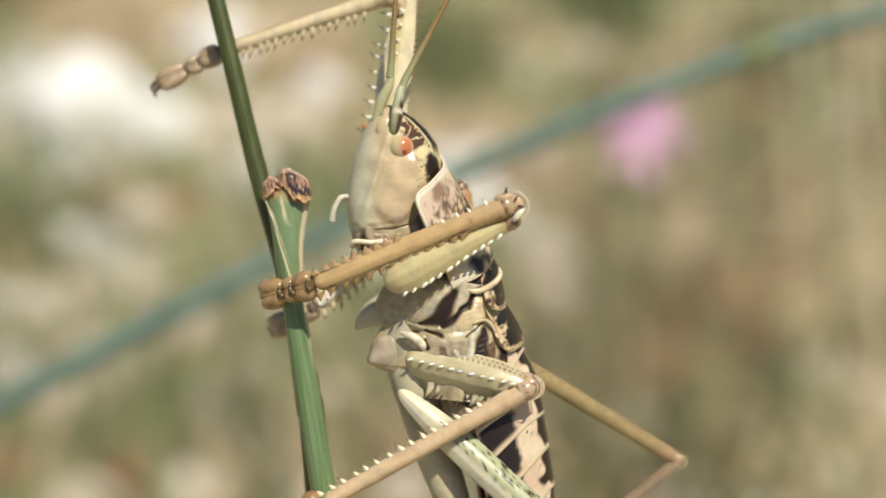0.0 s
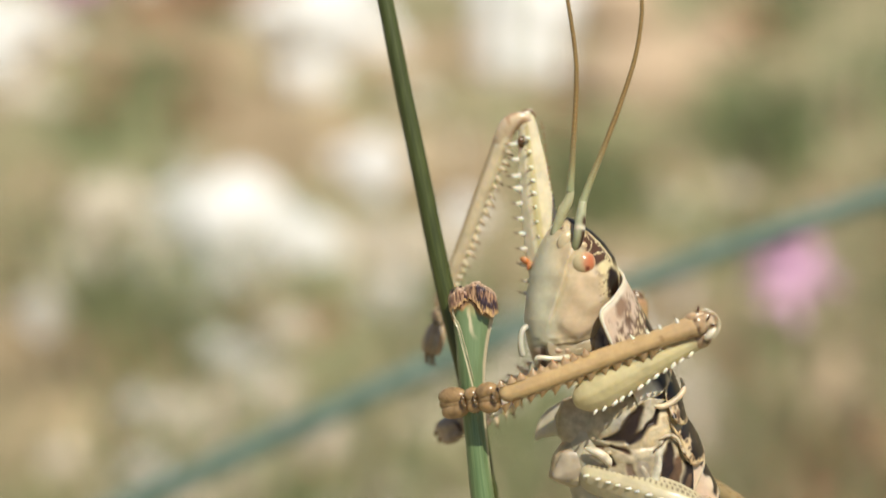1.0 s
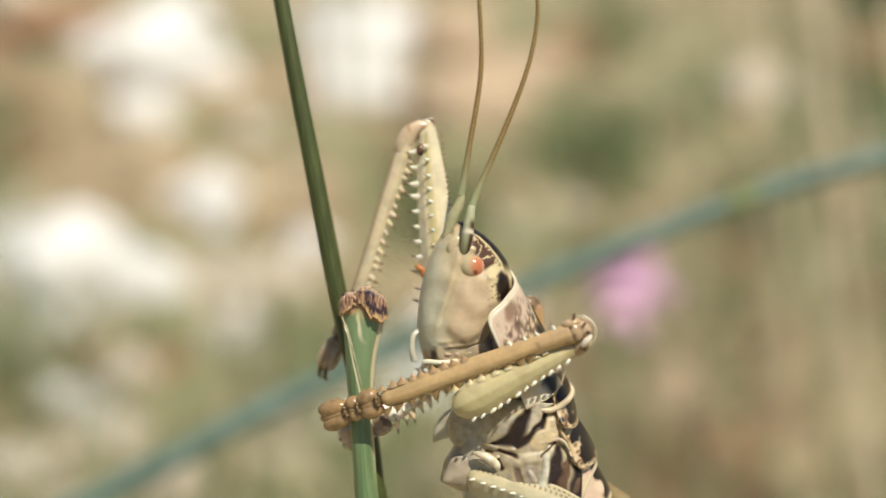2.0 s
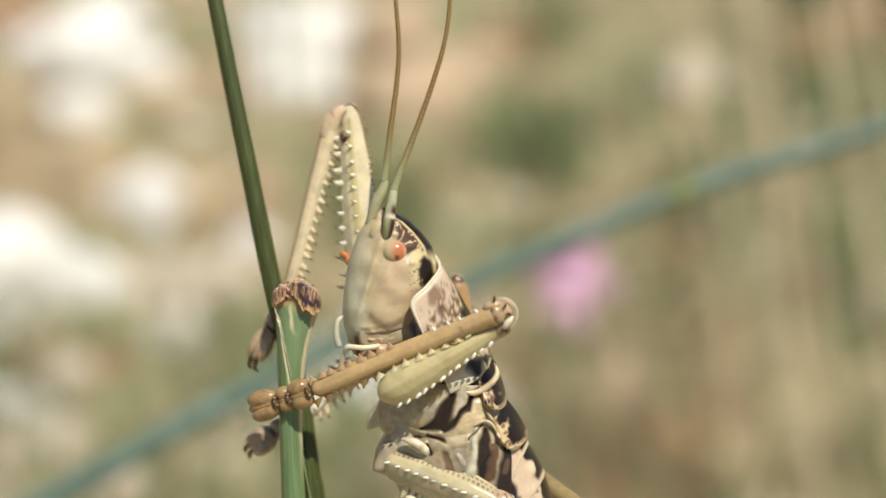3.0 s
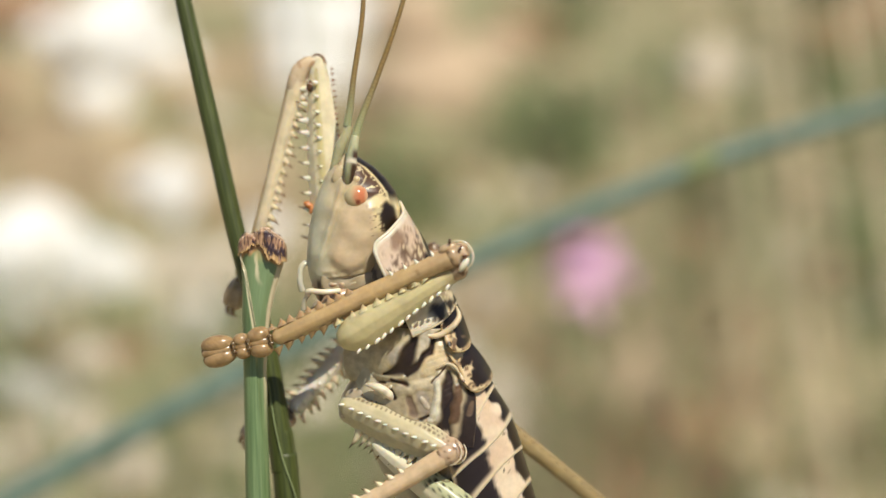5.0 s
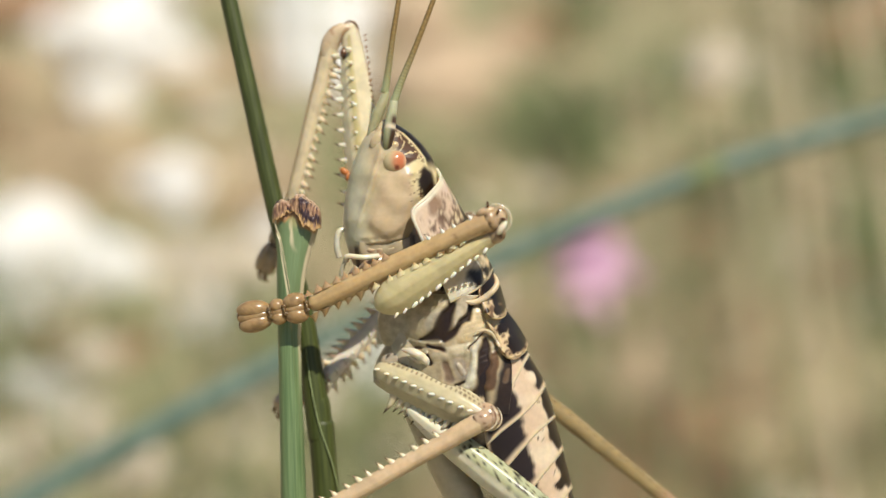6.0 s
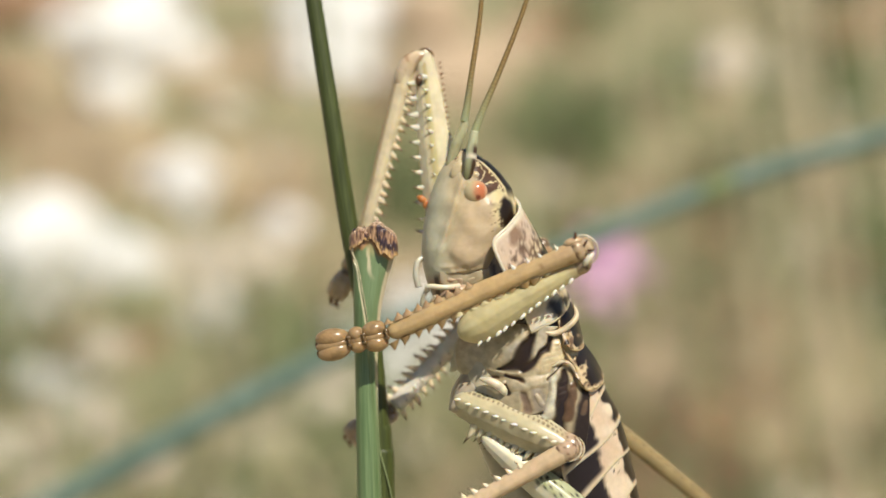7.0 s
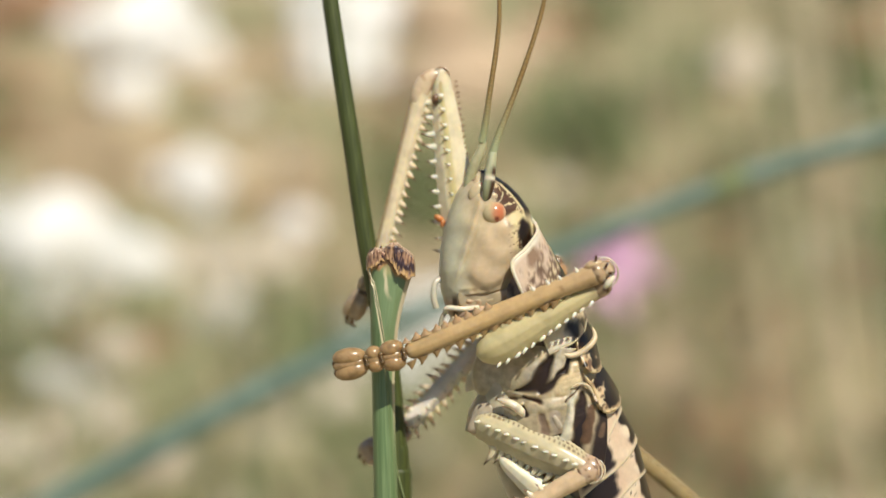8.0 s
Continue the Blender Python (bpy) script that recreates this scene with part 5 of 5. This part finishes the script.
FAR_MID = [(0.0, 98, 65, -159, 273, -239, 313), (0.8, 100, 60, -159, 273, -239, 313), (1.2, 115, 75, -155, 273, -235, 313), (2.2, 106, 70, -149, 275, -226, 316), (2.7, 100, 55, -215, 290, -310, 330), (3.3, 100, 48, -188, 304, -275, 366), (3.5, 98, 42, -196, 314, -270, 370), (3.8, 108, 70, -140, 355, -235, 392),
           (4.0, 118, 84, -116, 372, -212, 408), (4.5, 127, 93, -117, 386, -206, 438), (5.2, 125, 92, -125, 378, -212, 428), (6.3, 126, 98, -131, 384, -215, 436), (7.5, 116, 88, -150, 377, -226, 433), (8.0, 114, 88, -150, 378, -226, 433)]
FAR_HIND = [(0.0, 485, 546, 91, 857), (0.5, 492, 556, 97, 860), (1.0, 492, 565, 90, 870), (2.2, 490, 580, 80, 890), (3.5, 489, 592, 60, 920), (4.5, 489, 594, 60, 940), (6.3, 492, 606, 60, 950), (8.0, 480, 612, 50, 950)]
FEELER = [(0.0, -9), (0.5, -8), (0.8, -9), (1.0, -4), (1.2, -3), (1.8, -5), (2.2, -5), (3.3, -1), (4.5, 0), (5.0, -1.5), (6.3, -3), (7.0, -4), (8.0, -2)]


def in_view(t, x, y):
    return VIEW[t] @ Matrix.Translation(Vector((x - 784, 441 - y, -F)) * U)


def trunk_turn(turn, swing):
    return Matrix.Translation(PIVOT) @ Matrix.Rotation(radians(swing), 4, "Z") @ Matrix.Rotation(radians(0.5 * turn), 4, "Y") @ Matrix.Translation(-PIVOT)


def flat_point(x, y, d):
    """x, y counted from the eye on the sheet (y down), d units nearer."""
    return Vector((x * (1 - d / F), -y * (1 - d / F), d)) * U


def reach(a, x, y, length, away):
    """The end of a limb of fixed length that starts at a and shows at (x, y): its depth follows; away -1 leads it off from the viewer."""
    d = a.z / U
    for _ in range(6):
        p = flat_point(x, y, d)
        flat = math.hypot(p.x - a.x, p.y - a.y)
        d = a.z / U + away * math.sqrt(max(0.0, length ** 2 - flat ** 2)) / U
    p = flat_point(x, y, d)
    return a + (p - a).normalized() * length


def leg_rows(leg, rows, away, with_foot=True, one_knee=True):
    """Rows for thigh, shin and foot in the insect's own space."""
    fem, tib, ft = [], [], []
    h0, k0, k20, e0, t0 = leg["rest"]
    lf, lt, ls = leg["len"]
    for t, x, y, turn, swing in INSECT:
        v = along(rows, t)
        back = trunk_turn(turn, swing).inverted()
        if one_knee:
            v = v[:2] + v
        dx, dy = leg.get("drop", (0, 0))
        knee, shin = flat_point(v[0] + dx, v[1] + dy, k0.z / U), flat_point(v[2], v[3], k20.z / U)
        hip = trunk_turn(turn, swing) @ h0
        start = knee - (knee - hip).normalized() * lf
        end = reach(shin, v[4], v[5], lt, away[0])
        goal = flat_point(v[4], v[5], e0.z / U)
        if leg is FM and (goal - shin).length > lt:
            shin, end = goal + (shin - goal).normalized() * lt, goal
        fem.append((t, back @ limb_pose(start, knee)))
        tib.append((t, back @ limb_pose(shin, end)))
        tip = reach(end, v[6], v[7], ls, away[1]) if with_foot else end + Vector((-100, -35, 0)).normalized() * ls
        ft.append((t, back @ limb_pose(end, tip)))
    return fem, tib, ft


def motions():
    walk(cricket, [(t, in_view(t, x, y) @ trunk_turn(a, b)) for t, x, y, a, b in INSECT])
    pivot = Matrix.Translation((0, 0, 60 * U))
    walk(head, [(t, trunk_turn(a, b).inverted() @ pivot @ Matrix.Rotation(radians(a), 4, "Y") @ pivot.inverted()) for t, x, y, a, b in INSECT])
    walk(pronotum, [(t, trunk_turn(a, b).inverted() @ Matrix.Translation((-1.1 * a * U, 0, 0)) @ Matrix.Rotation(radians(0.4 * a), 4, "Y") @ Matrix.Rotation(radians(0.25 * b), 4, "Z")) for t, x, y, a, b in INSECT])
    walk(stem_a, [(t, in_view(t, x, y) @ Matrix.Rotation(radians(a), 4, "Z")) for t, x, y, a, b, c in STEMS])
    walk(stem_b, [(t, in_view(t, x + c, y) @ Matrix.Rotation(radians(b), 4, "Z")) for t, x, y, a, b, c in STEMS])
    root = rel(-4, -80, 52)
    base = rel(-16, -118, 28)
    walk(ANT_A, [(t, Matrix.Translation(base) @ Matrix.Rotation(radians(float(np.interp(t, (0.8, 1.0, 1.5, 2.0, 2.4, 3.5, 4.5, 5.0, 7.0, 8.0), (2, 2, -1, -4, -3, 0, 0, -1.5, -2.5, -2.5)))), 4, "Z") @ Matrix.Translation(-base)) for t in TIMES])
    walk(ANT_B, [(t, Matrix.Translation(root) @ Matrix.Rotation(radians(along(FEELER, t)[0]), 4, "Z") @ Matrix.Translation(-root)) for t in TIMES])
    for leg, rows, away, foot, single in ((NF, NEAR_FORE, (-1, -1), True, True), (FF, FAR_FORE, (-1, -1), True, False), (NM, NEAR_MID, (-1, -1), False, True), (FM, FAR_MID, (1, -1), True, True), (FH, FAR_HIND, (1, 1), False, True)):
        for ob, keys in zip(leg["parts"], leg_rows(leg, rows, away, foot, single)):
            walk(ob, keys)
    slide = [(0.0, -34, 12), (0.5, -34, 10), (1.0, -30, 7), (1.5, -27, 4), (2.2, -23, 2), (3.5, -12, 0), (4.0, 0, 0), (6.3, -4, 0), (8.0, -8, 0)]
    walk(FAR_COXA, [(t, Matrix.Translation(Vector((dx, -dy, 0)) * U)) for t, dx, dy in slide])
    hinge = ins(572, 424, 5)
    walk(PALPS[2], [(t, Matrix.Translation(hinge + Vector((dx, -dy, 0)) * U) @ Matrix.Rotation(radians(a), 4, "Z") @ Matrix.Translation(-hinge)) for t, dx, dy, a in ((0.0, -2, -30, -22), (0.3, -2, -30, -22), (0.8, 0, -8, -6), (1.2, 0, 0, 0), (8.0, 0, 0, 0))])
    sway = [(0.0, 42), (0.5, 28), (1.0, 26), (1.5, 17), (2.0, 30), (3.5, 33), (4.0, 26), (4.5, 8), (5.0, 0), (5.2, 6), (6.5, 28), (7.0, 48), (7.5, 44), (8.0, 38)]
    walk(green_stalk, [(t, REST @ Matrix.Translation(Vector((0, -2.1 * d, 0)) * U)) for t, d in sway])


motions()
